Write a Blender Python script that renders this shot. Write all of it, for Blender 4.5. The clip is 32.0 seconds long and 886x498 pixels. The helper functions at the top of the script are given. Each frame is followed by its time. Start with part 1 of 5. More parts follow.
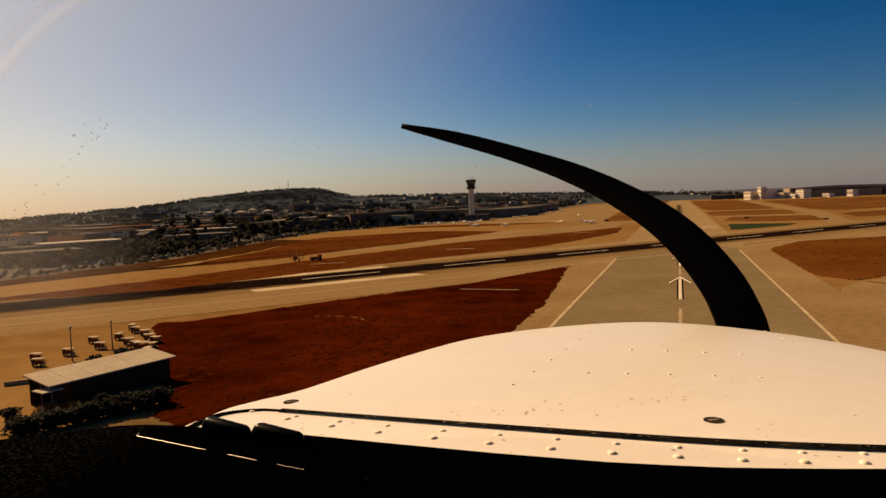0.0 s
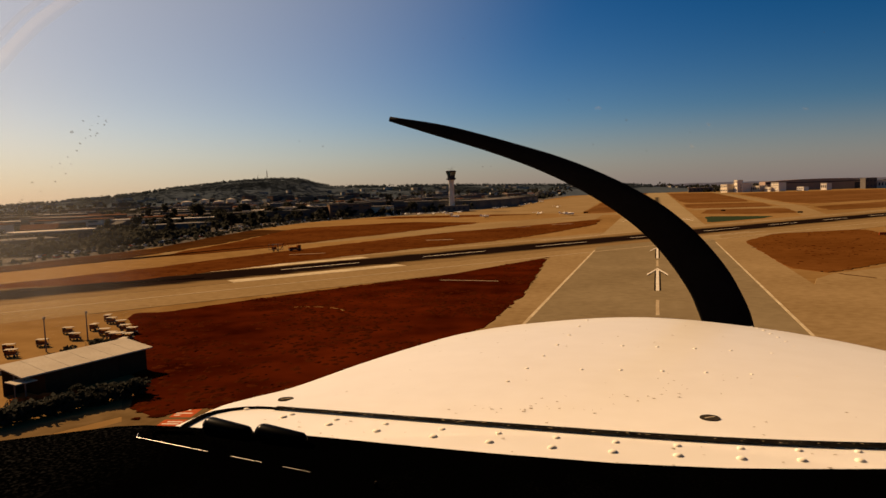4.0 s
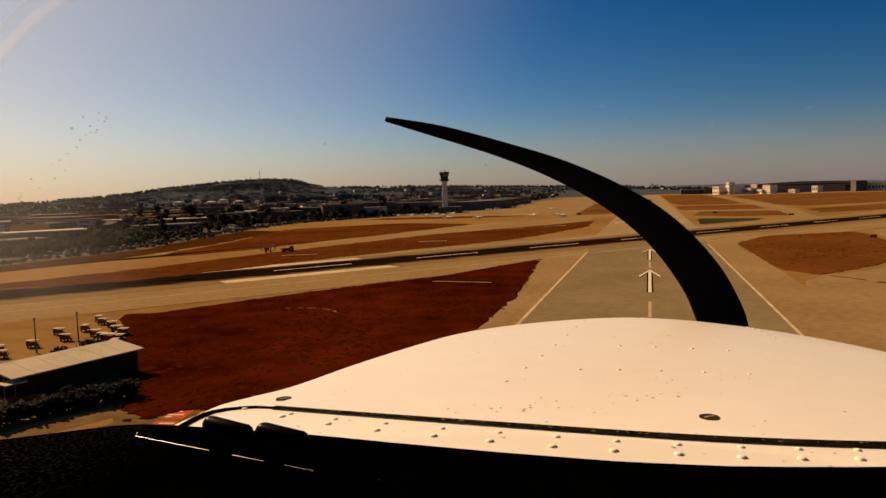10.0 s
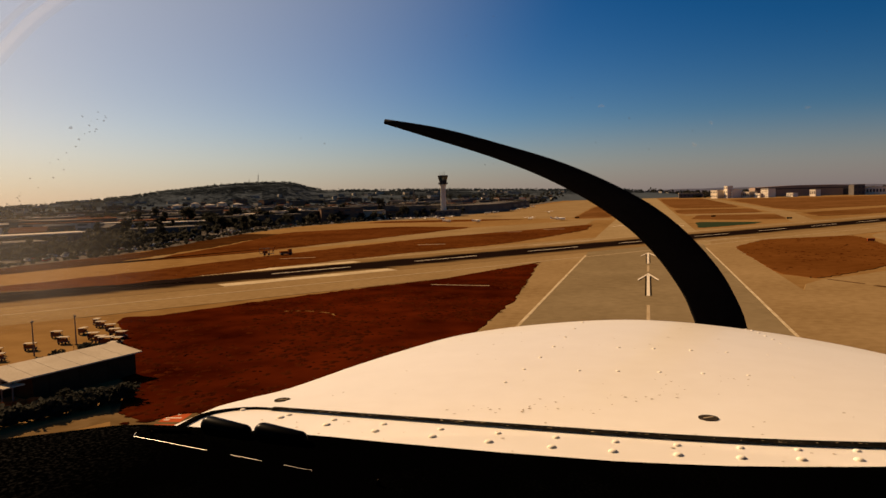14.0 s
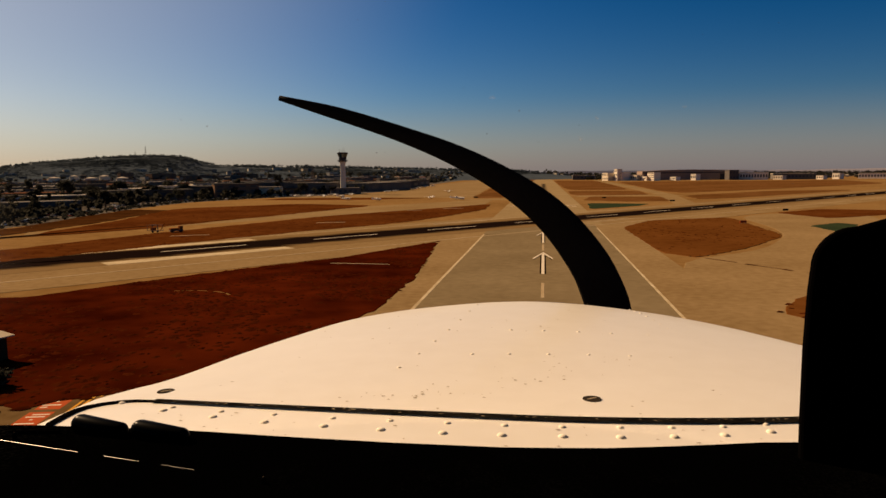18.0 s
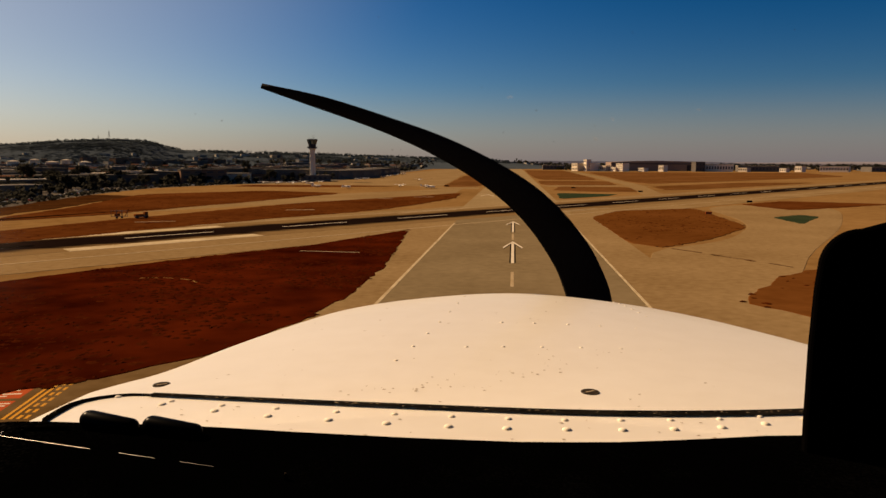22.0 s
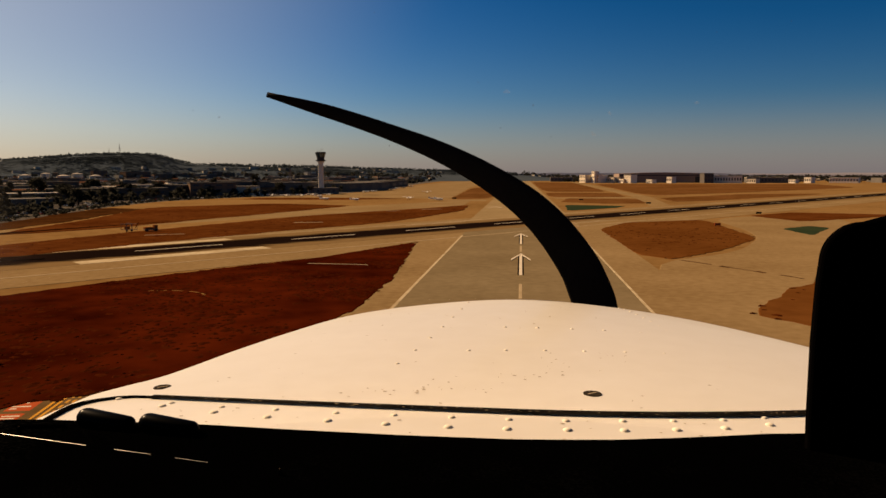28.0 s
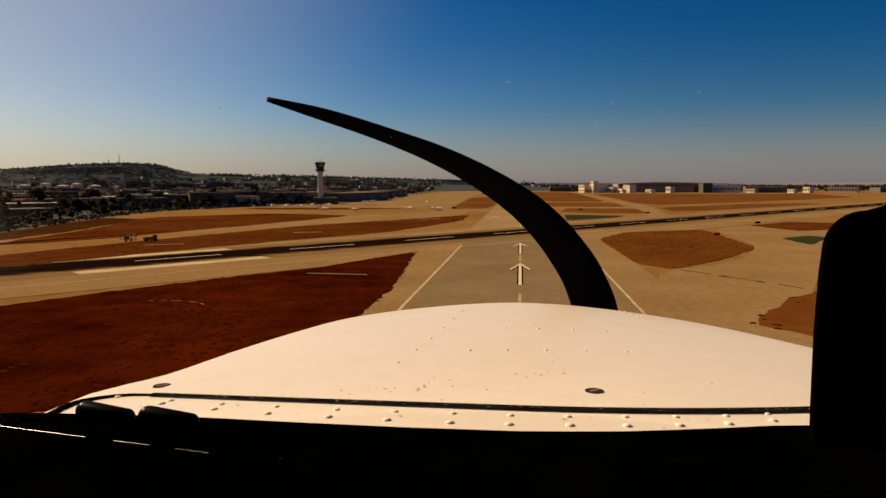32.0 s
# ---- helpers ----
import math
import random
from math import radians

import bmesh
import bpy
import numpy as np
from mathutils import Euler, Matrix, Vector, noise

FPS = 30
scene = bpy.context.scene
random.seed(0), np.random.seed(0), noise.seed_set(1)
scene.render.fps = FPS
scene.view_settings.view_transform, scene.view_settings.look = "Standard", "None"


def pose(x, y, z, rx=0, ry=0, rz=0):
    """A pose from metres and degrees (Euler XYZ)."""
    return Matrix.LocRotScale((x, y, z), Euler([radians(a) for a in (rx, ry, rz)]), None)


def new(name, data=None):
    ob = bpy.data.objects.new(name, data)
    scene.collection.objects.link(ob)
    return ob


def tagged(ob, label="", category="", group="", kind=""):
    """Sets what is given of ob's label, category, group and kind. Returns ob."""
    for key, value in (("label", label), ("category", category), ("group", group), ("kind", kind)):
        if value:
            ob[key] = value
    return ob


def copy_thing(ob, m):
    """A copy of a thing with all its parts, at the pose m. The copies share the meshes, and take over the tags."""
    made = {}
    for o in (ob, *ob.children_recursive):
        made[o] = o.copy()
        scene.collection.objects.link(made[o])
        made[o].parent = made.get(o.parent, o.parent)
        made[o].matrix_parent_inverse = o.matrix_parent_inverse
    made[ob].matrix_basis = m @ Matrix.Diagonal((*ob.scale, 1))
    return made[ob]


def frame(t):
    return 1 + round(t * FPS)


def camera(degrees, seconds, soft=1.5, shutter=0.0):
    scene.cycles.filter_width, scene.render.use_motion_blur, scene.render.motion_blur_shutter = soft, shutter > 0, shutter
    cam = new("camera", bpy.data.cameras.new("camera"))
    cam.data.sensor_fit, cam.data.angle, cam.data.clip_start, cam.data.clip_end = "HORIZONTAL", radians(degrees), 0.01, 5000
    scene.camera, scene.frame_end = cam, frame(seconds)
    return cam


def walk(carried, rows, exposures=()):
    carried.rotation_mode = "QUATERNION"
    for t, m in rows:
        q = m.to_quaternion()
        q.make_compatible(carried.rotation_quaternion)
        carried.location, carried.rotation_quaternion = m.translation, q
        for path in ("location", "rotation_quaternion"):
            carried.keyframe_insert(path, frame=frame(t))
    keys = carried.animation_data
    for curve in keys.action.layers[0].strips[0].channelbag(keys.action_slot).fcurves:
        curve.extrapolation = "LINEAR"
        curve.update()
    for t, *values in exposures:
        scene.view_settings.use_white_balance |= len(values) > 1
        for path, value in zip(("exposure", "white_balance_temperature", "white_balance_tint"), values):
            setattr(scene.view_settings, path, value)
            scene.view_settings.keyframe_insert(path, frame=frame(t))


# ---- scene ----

# The flight deck hangs over the airfield; the camera stands on the glareshield and is turned to the right on the way.
EX, EY, EZ = 0.0, 0.0, 21.5
PATH = [
    (0, 0.0323, 0.0021, 0.0032, 19.048, -3.302, 2.055),
    (1, 0.0371, 0.0038, 0.0111, 19.167, -3.837, 2.116),
    (2, 0.0013, -0.0047, 0.0159, 16.941, -4.272, 1.596),
    (3, 0.0025, -0.0043, 0.0135, 17.037, -4.114, 1.624),
    (3.5, 0.0053, -0.0036, 0.0133, 17.200, -4.112, 1.659),
    (5.5, 0.0162, -0.0010, 0.0127, 17.865, -4.077, 1.846),
    (6, 0.0184, -0.0005, 0.0128, 17.996, -4.064, 1.876),
    (7, 0.0088, -0.0027, 0.0102, 17.415, -3.936, 1.679),
    (8, -0.0134, -0.0075, 0.0148, 16.044, -4.212, 1.390),
    (9, -0.0123, -0.0071, 0.0157, 16.108, -4.297, 1.392),
    (10, -0.0007, -0.0045, 0.0104, 16.794, -4.024, 1.530),
    (11, 0.0045, -0.0035, 0.0096, 17.021, -3.894, 1.582),
    (12, 0.0070, -0.0031, 0.0084, 17.163, -3.816, 1.600),
    (13, -0.0001, -0.0045, 0.0051, 16.760, -3.627, 1.448),
    (13.5, -0.0016, -0.0045, 0.0070, 16.680, -3.743, 1.464),
    (15.5, -0.0016, -0.0045, 0.0069, 16.671, -3.754, 1.438),
    (15.6, -0.0017, -0.0045, 0.0069, 16.671, -3.755, 1.436),
    (15.8, -0.0168, -0.0037, 0.0082, 7.600, -4.115, 0.271),
    (15.9, -0.0154, -0.0035, 0.0076, 7.279, -4.476, 0.205),
    (16, -0.0174, -0.0027, 0.0067, 6.860, -4.893, 0.065),
    (16.5, -0.0138, -0.0008, 0.0083, 7.204, -5.193, 0.161),
    (17, -0.0100, 0.0007, 0.0109, 7.471, -5.456, 0.227),
    (17.5, -0.0028, 0.0032, 0.0119, 7.910, -5.675, 0.334),
    (18, 0.0048, 0.0043, 0.0166, 8.343, -5.689, 0.456),
    (18.5, 0.0095, 0.0065, 0.0135, 8.643, -5.721, 0.533),
    (19, 0.0148, 0.0082, 0.0121, 8.962, -5.659, 0.600),
    (19.5, 0.0048, 0.0052, 0.0172, 8.342, -6.001, 0.478),
    (20, -0.0053, 0.0026, 0.0215, 7.729, -6.394, 0.323),
    (20.5, -0.0230, -0.0020, 0.0233, 6.657, -6.552, 0.008),
    (21, -0.0406, -0.0063, 0.0256, 5.597, -6.675, -0.298),
    (22, -0.0357, -0.0052, 0.0252, 5.887, -6.655, -0.231),
    (23, -0.0375, -0.0062, 0.0204, 5.783, -6.219, -0.183),
    (24, -0.0275, -0.0037, 0.0155, 6.439, -5.850, -0.016),
    (25, -0.0434, -0.0076, 0.0201, 5.482, -6.088, -0.273),
    (25.5, -0.0405, -0.0079, 0.0212, 5.646, -5.865, -0.243),
    (27.5, -0.0287, -0.0042, 0.0133, 6.376, -5.605, -0.004),
    (28, -0.0261, -0.0028, 0.0101, 6.540, -5.632, -0.028),
    (28.5, -0.0274, -0.0032, 0.0103, 6.467, -5.623, -0.021),
    (29, -0.0297, -0.0023, 0.0072, 6.356, -5.815, -0.067),
    (29.5, -0.0290, -0.0030, 0.0107, 6.382, -5.791, -0.028),
    (30, -0.0298, -0.0026, 0.0102, 6.355, -5.978, -0.000),
    (31, -0.0145, 0.0018, -0.0043, 7.314, -5.107, 0.163),
    (31.5, -0.0174, -0.0010, -0.0032, 7.080, -4.843, 0.140),
    (32, -0.0283, -0.0024, -0.0072, 6.483, -4.807, -0.003),
]
cam = camera(66.0, 32.0)
TRIM = pose(EX, EY, EZ, -0.65, 0, 0)  # the nose hangs a little below level flight
walk(cam, [(t, TRIM @ pose(x, y, z, 90 + pitch, roll, yaw)) for t, x, y, z, yaw, pitch, roll in PATH],
     exposures=[(0.0, 0.65, 8400, 16), (13.5, 0.66, 8150, 16), (15.9, 0.58, 7800, 15), (25.5, 0.59, 7700, 14), (29.0, 0.63, 7700, 14), (32.0, 0.65, 7600, 13)])

# ---- sky, sun ----
SUN_AZ, SUN_EL = -64.0, 31.0
world = bpy.data.worlds.new("sky")
scene.world = world
world.use_nodes = True
wn, wl = world.node_tree.nodes, world.node_tree.links
sky = wn.new("ShaderNodeTexSky")
sky.sky_type = "NISHITA"
sky.sun_disc = False
sky.sun_elevation, sky.sun_rotation = radians(SUN_EL), radians(SUN_AZ)
sky.altitude, sky.air_density, sky.dust_density, sky.ozone_density = 1500, 1.0, 3.2, 4.0
sky_hue, sky_gamma = wn.new("ShaderNodeHueSaturation"), wn.new("ShaderNodeGamma")
sky_hue.inputs["Saturation"].default_value = 1.27
sky_gamma.inputs["Gamma"].default_value = 1.45
wl.new(sky.outputs[0], sky_gamma.inputs[0])
wl.new(sky_gamma.outputs[0], sky_hue.inputs["Color"])
# Brown-grey smog low over the horizon, all round.
sky_at, sky_part, sky_low, sky_smog = (wn.new("ShaderNode" + k) for k in ("TexCoord", "SeparateXYZ", "MapRange", "Mix"))
sky_low.interpolation_type = "SMOOTHSTEP"
for k, v in (("From Min", 0.0), ("From Max", 0.115), ("To Min", 0.5), ("To Max", 0.0)):
    sky_low.inputs[k].default_value = v
sky_smog.data_type = "RGBA"
sky_smog.inputs[7].default_value = (10.4, 9.3, 11.2, 1)
wl.new(sky_at.outputs["Generated"], sky_part.inputs[0])
wl.new(sky_part.outputs["Z"], sky_low.inputs["Value"])
wl.new(sky_low.outputs[0], sky_smog.inputs[0])
wl.new(sky_hue.outputs[0], sky_smog.inputs[6])
# Pale haze in the air round the sun.
az, el = radians(SUN_AZ), radians(SUN_EL)
SUN_DIR = Vector((math.sin(az) * math.cos(el), math.cos(az) * math.cos(el), math.sin(el)))
sun_near, sun_fade, sun_haze = (wn.new("ShaderNode" + k) for k in ("VectorMath", "MapRange", "Mix"))
sun_near.operation, sun_fade.interpolation_type, sun_haze.data_type = "DOT_PRODUCT", "SMOOTHSTEP", "RGBA"
sun_near.inputs[1].default_value = SUN_DIR
for k, v in (("From Min", 0.55), ("From Max", 1.0), ("To Min", 0.0), ("To Max", 0.62)):
    sun_fade.inputs[k].default_value = v
sun_haze.inputs[7].default_value = (14.6, 16.2, 17.6, 1)
wl.new(sky_at.outputs["Generated"], sun_near.inputs[0])
wl.new(sun_near.outputs["Value"], sun_fade.inputs["Value"])
wl.new(sun_fade.outputs[0], sun_haze.inputs[0])
wl.new(sky_smog.outputs[2], sun_haze.inputs[6])
wl.new(sun_haze.outputs[2], wn["Background"].inputs[0])
wn["Background"].inputs[1].default_value = 0.0175
sun_data = bpy.data.lights.new("sun", "SUN")
sun_data.energy, sun_data.angle, sun_data.color = 5.0, radians(0.5), (1.0, 0.76, 0.5)
sun = new("sun", sun_data)
sun.rotation_euler = (-SUN_DIR).to_track_quat("-Z", "Y").to_euler()


# ---- materials ----
def material(name, color, rough=0.8, metal=0.0, other=None, scale=1.0, fine=None, bump=0.0, spec=0.0, mid=0.5, width=0.2,
             island=0.0, coat=0.0):
    """Two scales of noise between color and other, with a fine relief."""
    m = bpy.data.materials.new(name)
    m.use_nodes = True
    n, l = m.node_tree.nodes, m.node_tree.links
    b = n["Principled BSDF"]
    b.inputs["Roughness"].default_value, b.inputs["Metallic"].default_value = rough, metal
    b.inputs["Specular IOR Level"].default_value = spec
    b.inputs["Coat Weight"].default_value = coat
    b.inputs["Base Color"].default_value = (*color, 1)
    if other:
        g = n.new("ShaderNodeNewGeometry")
        a, c = n.new("ShaderNodeTexNoise"), n.new("ShaderNodeTexNoise")
        a.inputs["Scale"].default_value, a.inputs["Detail"].default_value = scale, 5
        c.inputs["Scale"].default_value, c.inputs["Detail"].default_value = fine or scale * 12, 3
        for k in (a, c):
            l.new(g.outputs["Position"], k.inputs["Vector"])
        add = n.new("ShaderNodeMath")
        add.operation = "MULTIPLY_ADD"
        add.inputs[1].default_value = 0.45
        l.new(c.outputs[0], add.inputs[0])
        half = n.new("ShaderNodeMath")
        half.operation = "MULTIPLY"
        half.inputs[1].default_value = 0.55
        l.new(a.outputs[0], half.inputs[0])
        l.new(half.outputs[0], add.inputs[2])
        r = n.new("ShaderNodeMapRange")
        r.inputs["From Min"].default_value, r.inputs["From Max"].default_value = mid - width, mid + width
        last = add.outputs[0]
        if island:
            sh = n.new("ShaderNodeMath")
            sh.operation = "MULTIPLY_ADD"
            sh.inputs[1].default_value = island
            l.new(g.outputs["Random Per Island"], sh.inputs[0])
            l.new(last, sh.inputs[2])
            last = sh.outputs[0]
        l.new(last, r.inputs["Value"])
        mix = n.new("ShaderNodeMix")
        mix.data_type = "RGBA"
        mix.inputs[6].default_value, mix.inputs[7].default_value = (*color, 1), (*other, 1)
        l.new(r.outputs[0], mix.inputs[0])
        l.new(mix.outputs[2], b.inputs["Base Color"])
        if bump:
            bp = n.new("ShaderNodeBump")
            bp.inputs["Strength"].default_value = bump
            l.new(c.outputs[0], bp.inputs["Height"])
            l.new(bp.outputs[0], b.inputs["Normal"])
    return m


M_EARTH = material("dry_earth", (0.15, 0.08, 0.027), 0.95, other=(0.24, 0.137, 0.053), scale=0.012, fine=0.2, width=0.16, bump=0.2)
M_CONCRETE = material("airfield_concrete", (0.165, 0.102, 0.044), 0.9, other=(0.255, 0.17, 0.083), scale=0.03, fine=0.6, width=0.17)
M_RUNWAY = material("runway_asphalt", (0.2, 0.136, 0.066), 0.9, other=(0.28, 0.2, 0.104), scale=0.03, fine=0.6, width=0.17)
M_GRASS = material("parched_grass", (0.018, 0.002, 0.00045), 0.97, other=(0.062, 0.0085, 0.0019), scale=0.03, fine=0.13, width=0.12, bump=0.3)
M_AMBER = material("orange_brown_grass", (0.078, 0.025, 0.0055), 0.97, other=(0.128, 0.046, 0.0115), scale=0.03, fine=0.3, width=0.17, bump=0.1)
M_FIELD = material("brown_far_grass", (0.085, 0.034, 0.0095), 0.97, other=(0.15, 0.066, 0.022), scale=0.012, fine=0.09, width=0.14)
M_STRAW = material("dry_orange_grass", (0.05, 0.0125, 0.0026), 0.97, other=(0.105, 0.033, 0.0085), scale=0.02, fine=0.18, width=0.15, bump=0.15)
M_BRUSH = material("dark_brush", (0.022, 0.008, 0.0025), 0.97, other=(0.065, 0.024, 0.007), scale=0.06, fine=0.6, width=0.15, bump=0.4)
M_TURF = material("green_turf", (0.016, 0.026, 0.014), 0.95, other=(0.03, 0.042, 0.02), scale=0.05, fine=0.8)
M_RUBBER = material("tyre_rubber_on_asphalt", (0.004, 0.003, 0.002), 0.9, other=(0.014, 0.0085, 0.005), scale=0.05, fine=0.9, width=0.18)


def rubbed(name, dark, pale, across, origin, inner, outer, grain):
    """Tyre rubber that thins out sideways from a wheel line, in long streaks."""
    m = material(name, dark, 0.9, other=tuple(c * 1.8 for c in dark), scale=0.05, fine=0.8, width=0.2)
    n, l = m.node_tree.nodes, m.node_tree.links
    b = n["Principled BSDF"]
    rubber = b.inputs["Base Color"].links[0].from_socket
    geo, off, dot, away, streak, place, fade, mix = (n.new("ShaderNode" + k) for k in ("NewGeometry", "VectorMath", "VectorMath", "Math", "TexNoise", "Mapping", "MapRange", "Mix"))
    off.operation, dot.operation, away.operation, mix.data_type = "SUBTRACT", "DOT_PRODUCT", "ABSOLUTE", "RGBA"
    off.inputs[1].default_value, dot.inputs[1].default_value = (*origin, 0), (*across, 0)
    place.inputs["Rotation"].default_value = (0, 0, math.atan2(across[0], across[1]))
    place.inputs["Scale"].default_value = (0.012, grain, 1)
    streak.inputs["Scale"].default_value, streak.inputs["Detail"].default_value = 1.0, 4
    add = n.new("ShaderNodeMath")
    add.operation = "MULTIPLY_ADD"
    add.inputs[1].default_value = (outer - inner) * 1.6
    l.new(geo.outputs["Position"], off.inputs[0]), l.new(off.outputs[0], dot.inputs[0]), l.new(dot.outputs["Value"], away.inputs[0])
    l.new(geo.outputs["Position"], place.inputs["Vector"]), l.new(place.outputs[0], streak.inputs["Vector"])
    l.new(streak.outputs[0], add.inputs[0]), l.new(away.outputs[0], add.inputs[2])
    fade.interpolation_type = "SMOOTHSTEP"
    fade.inputs["From Min"].default_value, fade.inputs["From Max"].default_value = inner + 0.6 * (outer - inner), outer + 0.8 * (outer - inner)
    l.new(add.outputs[0], fade.inputs["Value"])
    mix.inputs[7].default_value = (*pale, 1)
    l.new(fade.outputs[0], mix.inputs[0]), l.new(rubber, mix.inputs[6]), l.new(mix.outputs[2], b.inputs["Base Color"])
    return m


M_STRIPE = rubbed("rubber_streaks", (0.0065, 0.0034, 0.0026), (0.17, 0.105, 0.046), (-0.768, 0.64), (0, 308), 9, 14.5, 0.2)
M_TOUCH = rubbed("touchdown_streaks", (0.03, 0.022, 0.014), (0.235, 0.165, 0.084), (1, 0), (0, 0), 1.2, 6.0, 0.5)
M_SEAL = material("sealed_asphalt", (0.075, 0.043, 0.018), 0.9, other=(0.12, 0.073, 0.032), scale=0.05, fine=0.7)
M_SEALTAN = material("brown_taxiway_asphalt", (0.09, 0.052, 0.02), 0.9, other=(0.15, 0.093, 0.042), scale=0.03, fine=0.4, width=0.13)
M_LINE = material("worn_white_paint", (0.66, 0.58, 0.46), 0.8, other=(0.45, 0.37, 0.27), scale=0.3, fine=3.0)
M_EDGE = material("worn_edge_paint", (0.5, 0.4, 0.26), 0.85, other=(0.3, 0.22, 0.12), scale=0.15, fine=1.2, width=0.15)
M_DULL = material("faded_line_paint", (0.38, 0.29, 0.18), 0.85, other=(0.28, 0.2, 0.11), scale=0.2, fine=2.0)
M_RED = material("red_surface_paint", (0.42, 0.06, 0.02), 0.85, other=(0.3, 0.08, 0.03), scale=0.4, fine=3.0)
M_YELLOW = material("yellow_hold_paint", (0.6, 0.27, 0.03), 0.85, other=(0.4, 0.2, 0.05), scale=0.4, fine=3.0)
M_LEAF = material("dusty_foliage", (0.013, 0.0135, 0.011), 0.95, other=(0.04, 0.038, 0.03), scale=0.02, fine=0.3, island=0.25, mid=0.6, width=0.3)
M_BARK = material("tree_bark", (0.06, 0.04, 0.025), 0.95, other=(0.09, 0.06, 0.04), scale=2.0)
M_CITY = material("city_ground", (0.05, 0.044, 0.038), 0.95, other=(0.14, 0.118, 0.095), scale=0.01, fine=0.09, width=0.2)
# Hill and scrub carry the air's blue-grey haze in their base colours.
M_HILL = material("haze_blue_hill", (0.04, 0.051, 0.062), 0.95, other=(0.06, 0.073, 0.085), scale=0.004, fine=0.03, width=0.16)
M_SCRUB = material("haze_blue_scrub", (0.032, 0.042, 0.05), 0.95, other=(0.05, 0.062, 0.07), scale=0.006, fine=0.06, width=0.2, island=0.03)
# Distance haze painted into the far hills: pale colour plus weak emission.
M_FAR = material("haze_pale_hills", (0.2, 0.18, 0.19), 1.0, other=(0.24, 0.21, 0.22), scale=0.002, spec=0.0)
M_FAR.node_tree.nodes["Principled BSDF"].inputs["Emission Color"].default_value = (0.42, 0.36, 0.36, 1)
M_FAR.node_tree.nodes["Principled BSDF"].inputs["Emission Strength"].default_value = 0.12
M_WALLS = [material(n, c, 0.85, other=o, scale=0.08, fine=0.9) for n, c, o in (
    ("cream_wall", (0.62, 0.53, 0.41), (0.5, 0.42, 0.32)), ("grey_wall", (0.13, 0.115, 0.1), (0.095, 0.084, 0.074)),
    ("brown_wall", (0.16, 0.1, 0.065), (0.11, 0.07, 0.05)), ("pale_wall", (0.78, 0.69, 0.56), (0.64, 0.56, 0.45)),
    ("slate_wall", (0.11, 0.096, 0.086), (0.075, 0.066, 0.06)))]
M_ROOFS = [material(n, c, 0.75, other=o, scale=0.1, fine=0.8) for n, c, o in (
    ("white_roof", (0.52, 0.45, 0.37), (0.34, 0.29, 0.24)), ("tile_roof", (0.17, 0.075, 0.04), (0.11, 0.05, 0.03)),
    ("grey_roof", (0.17, 0.152, 0.132), (0.11, 0.098, 0.088)), ("dark_roof", (0.07, 0.063, 0.056), (0.1, 0.09, 0.08)))]
M_WINDOW = material("dark_window", (0.03, 0.033, 0.04), 0.3, spec=0.25)
M_HANGAR = material("hangar_cladding", (0.2, 0.15, 0.125), 0.7, other=(0.25, 0.185, 0.15), scale=0.03, fine=0.5)
M_DARKFACE = material("dark_cladding", (0.03, 0.03, 0.034), 0.6, other=(0.045, 0.045, 0.05), scale=0.05)
M_TOWER = material("tower_concrete", (0.66, 0.59, 0.48), 0.85, other=(0.56, 0.5, 0.4), scale=0.1, fine=1.5)
M_CABGLASS = material("green_cab_glass", (0.02, 0.05, 0.045), 0.08, spec=0.7)
M_STEEL = material("painted_steel", (0.12, 0.1, 0.09), 0.6, other=(0.18, 0.14, 0.11), scale=1.0)
M_PLANE = material("white_aircraft_paint", (0.75, 0.72, 0.66), 0.35, other=(0.62, 0.58, 0.52), scale=1.5)
M_SHEET = material("pale_roof_sheet", (0.52, 0.44, 0.33), 0.6, other=(0.4, 0.33, 0.24), scale=0.4, fine=5.0, island=0.2)
M_SHEDWALL = material("dark_brown_shed_boards", (0.03, 0.016, 0.009), 0.9, other=(0.055, 0.03, 0.016), scale=0.5, fine=4.0)
M_TYRE = material("black_rubber", (0.02, 0.02, 0.02), 0.85)
M_CARS = [material("car_paint_" + n, c, 0.3, coat=0.5) for n, c in (("white", (0.6, 0.58, 0.54)), ("grey", (0.16, 0.16, 0.17)), ("red", (0.3, 0.04, 0.02)), ("dark", (0.03, 0.03, 0.035)))]
M_ORANGE = material("orange_machine_paint", (0.26, 0.075, 0.02), 0.7, other=(0.16, 0.05, 0.015), scale=1.0)
M_COWL = material("white_cowl_paint", (0.735, 0.685, 0.6), 0.32, other=(0.67, 0.615, 0.525), scale=2.2, fine=22.0, spec=0.35, width=0.22, coat=0.08)
M_SEALBAND = material("black_cowl_seal", (0.003, 0.0026, 0.0024), 0.8, other=(0.012, 0.01, 0.008), scale=30.0, fine=160.0, width=0.12)
M_RIVET = material("painted_rivet", (0.78, 0.73, 0.63), 0.35, other=(0.68, 0.6, 0.48), scale=40.0)
M_FASTENER = material("dark_steel_fastener", (0.05, 0.038, 0.028), 0.7, 0.0, other=(0.012, 0.01, 0.008), scale=180.0)
M_BLADE = material("matt_black_blade", (0.004, 0.0035, 0.0035), 0.9, other=(0.008, 0.007, 0.007), scale=8.0, spec=0.02)
M_DASH = material("black_grained_vinyl", (0.0003, 0.0003, 0.0003), 0.95, other=(0.0016, 0.0015, 0.0015), scale=9.0, fine=420.0, bump=0.4, spec=0.0, mid=0.66, width=0.1)
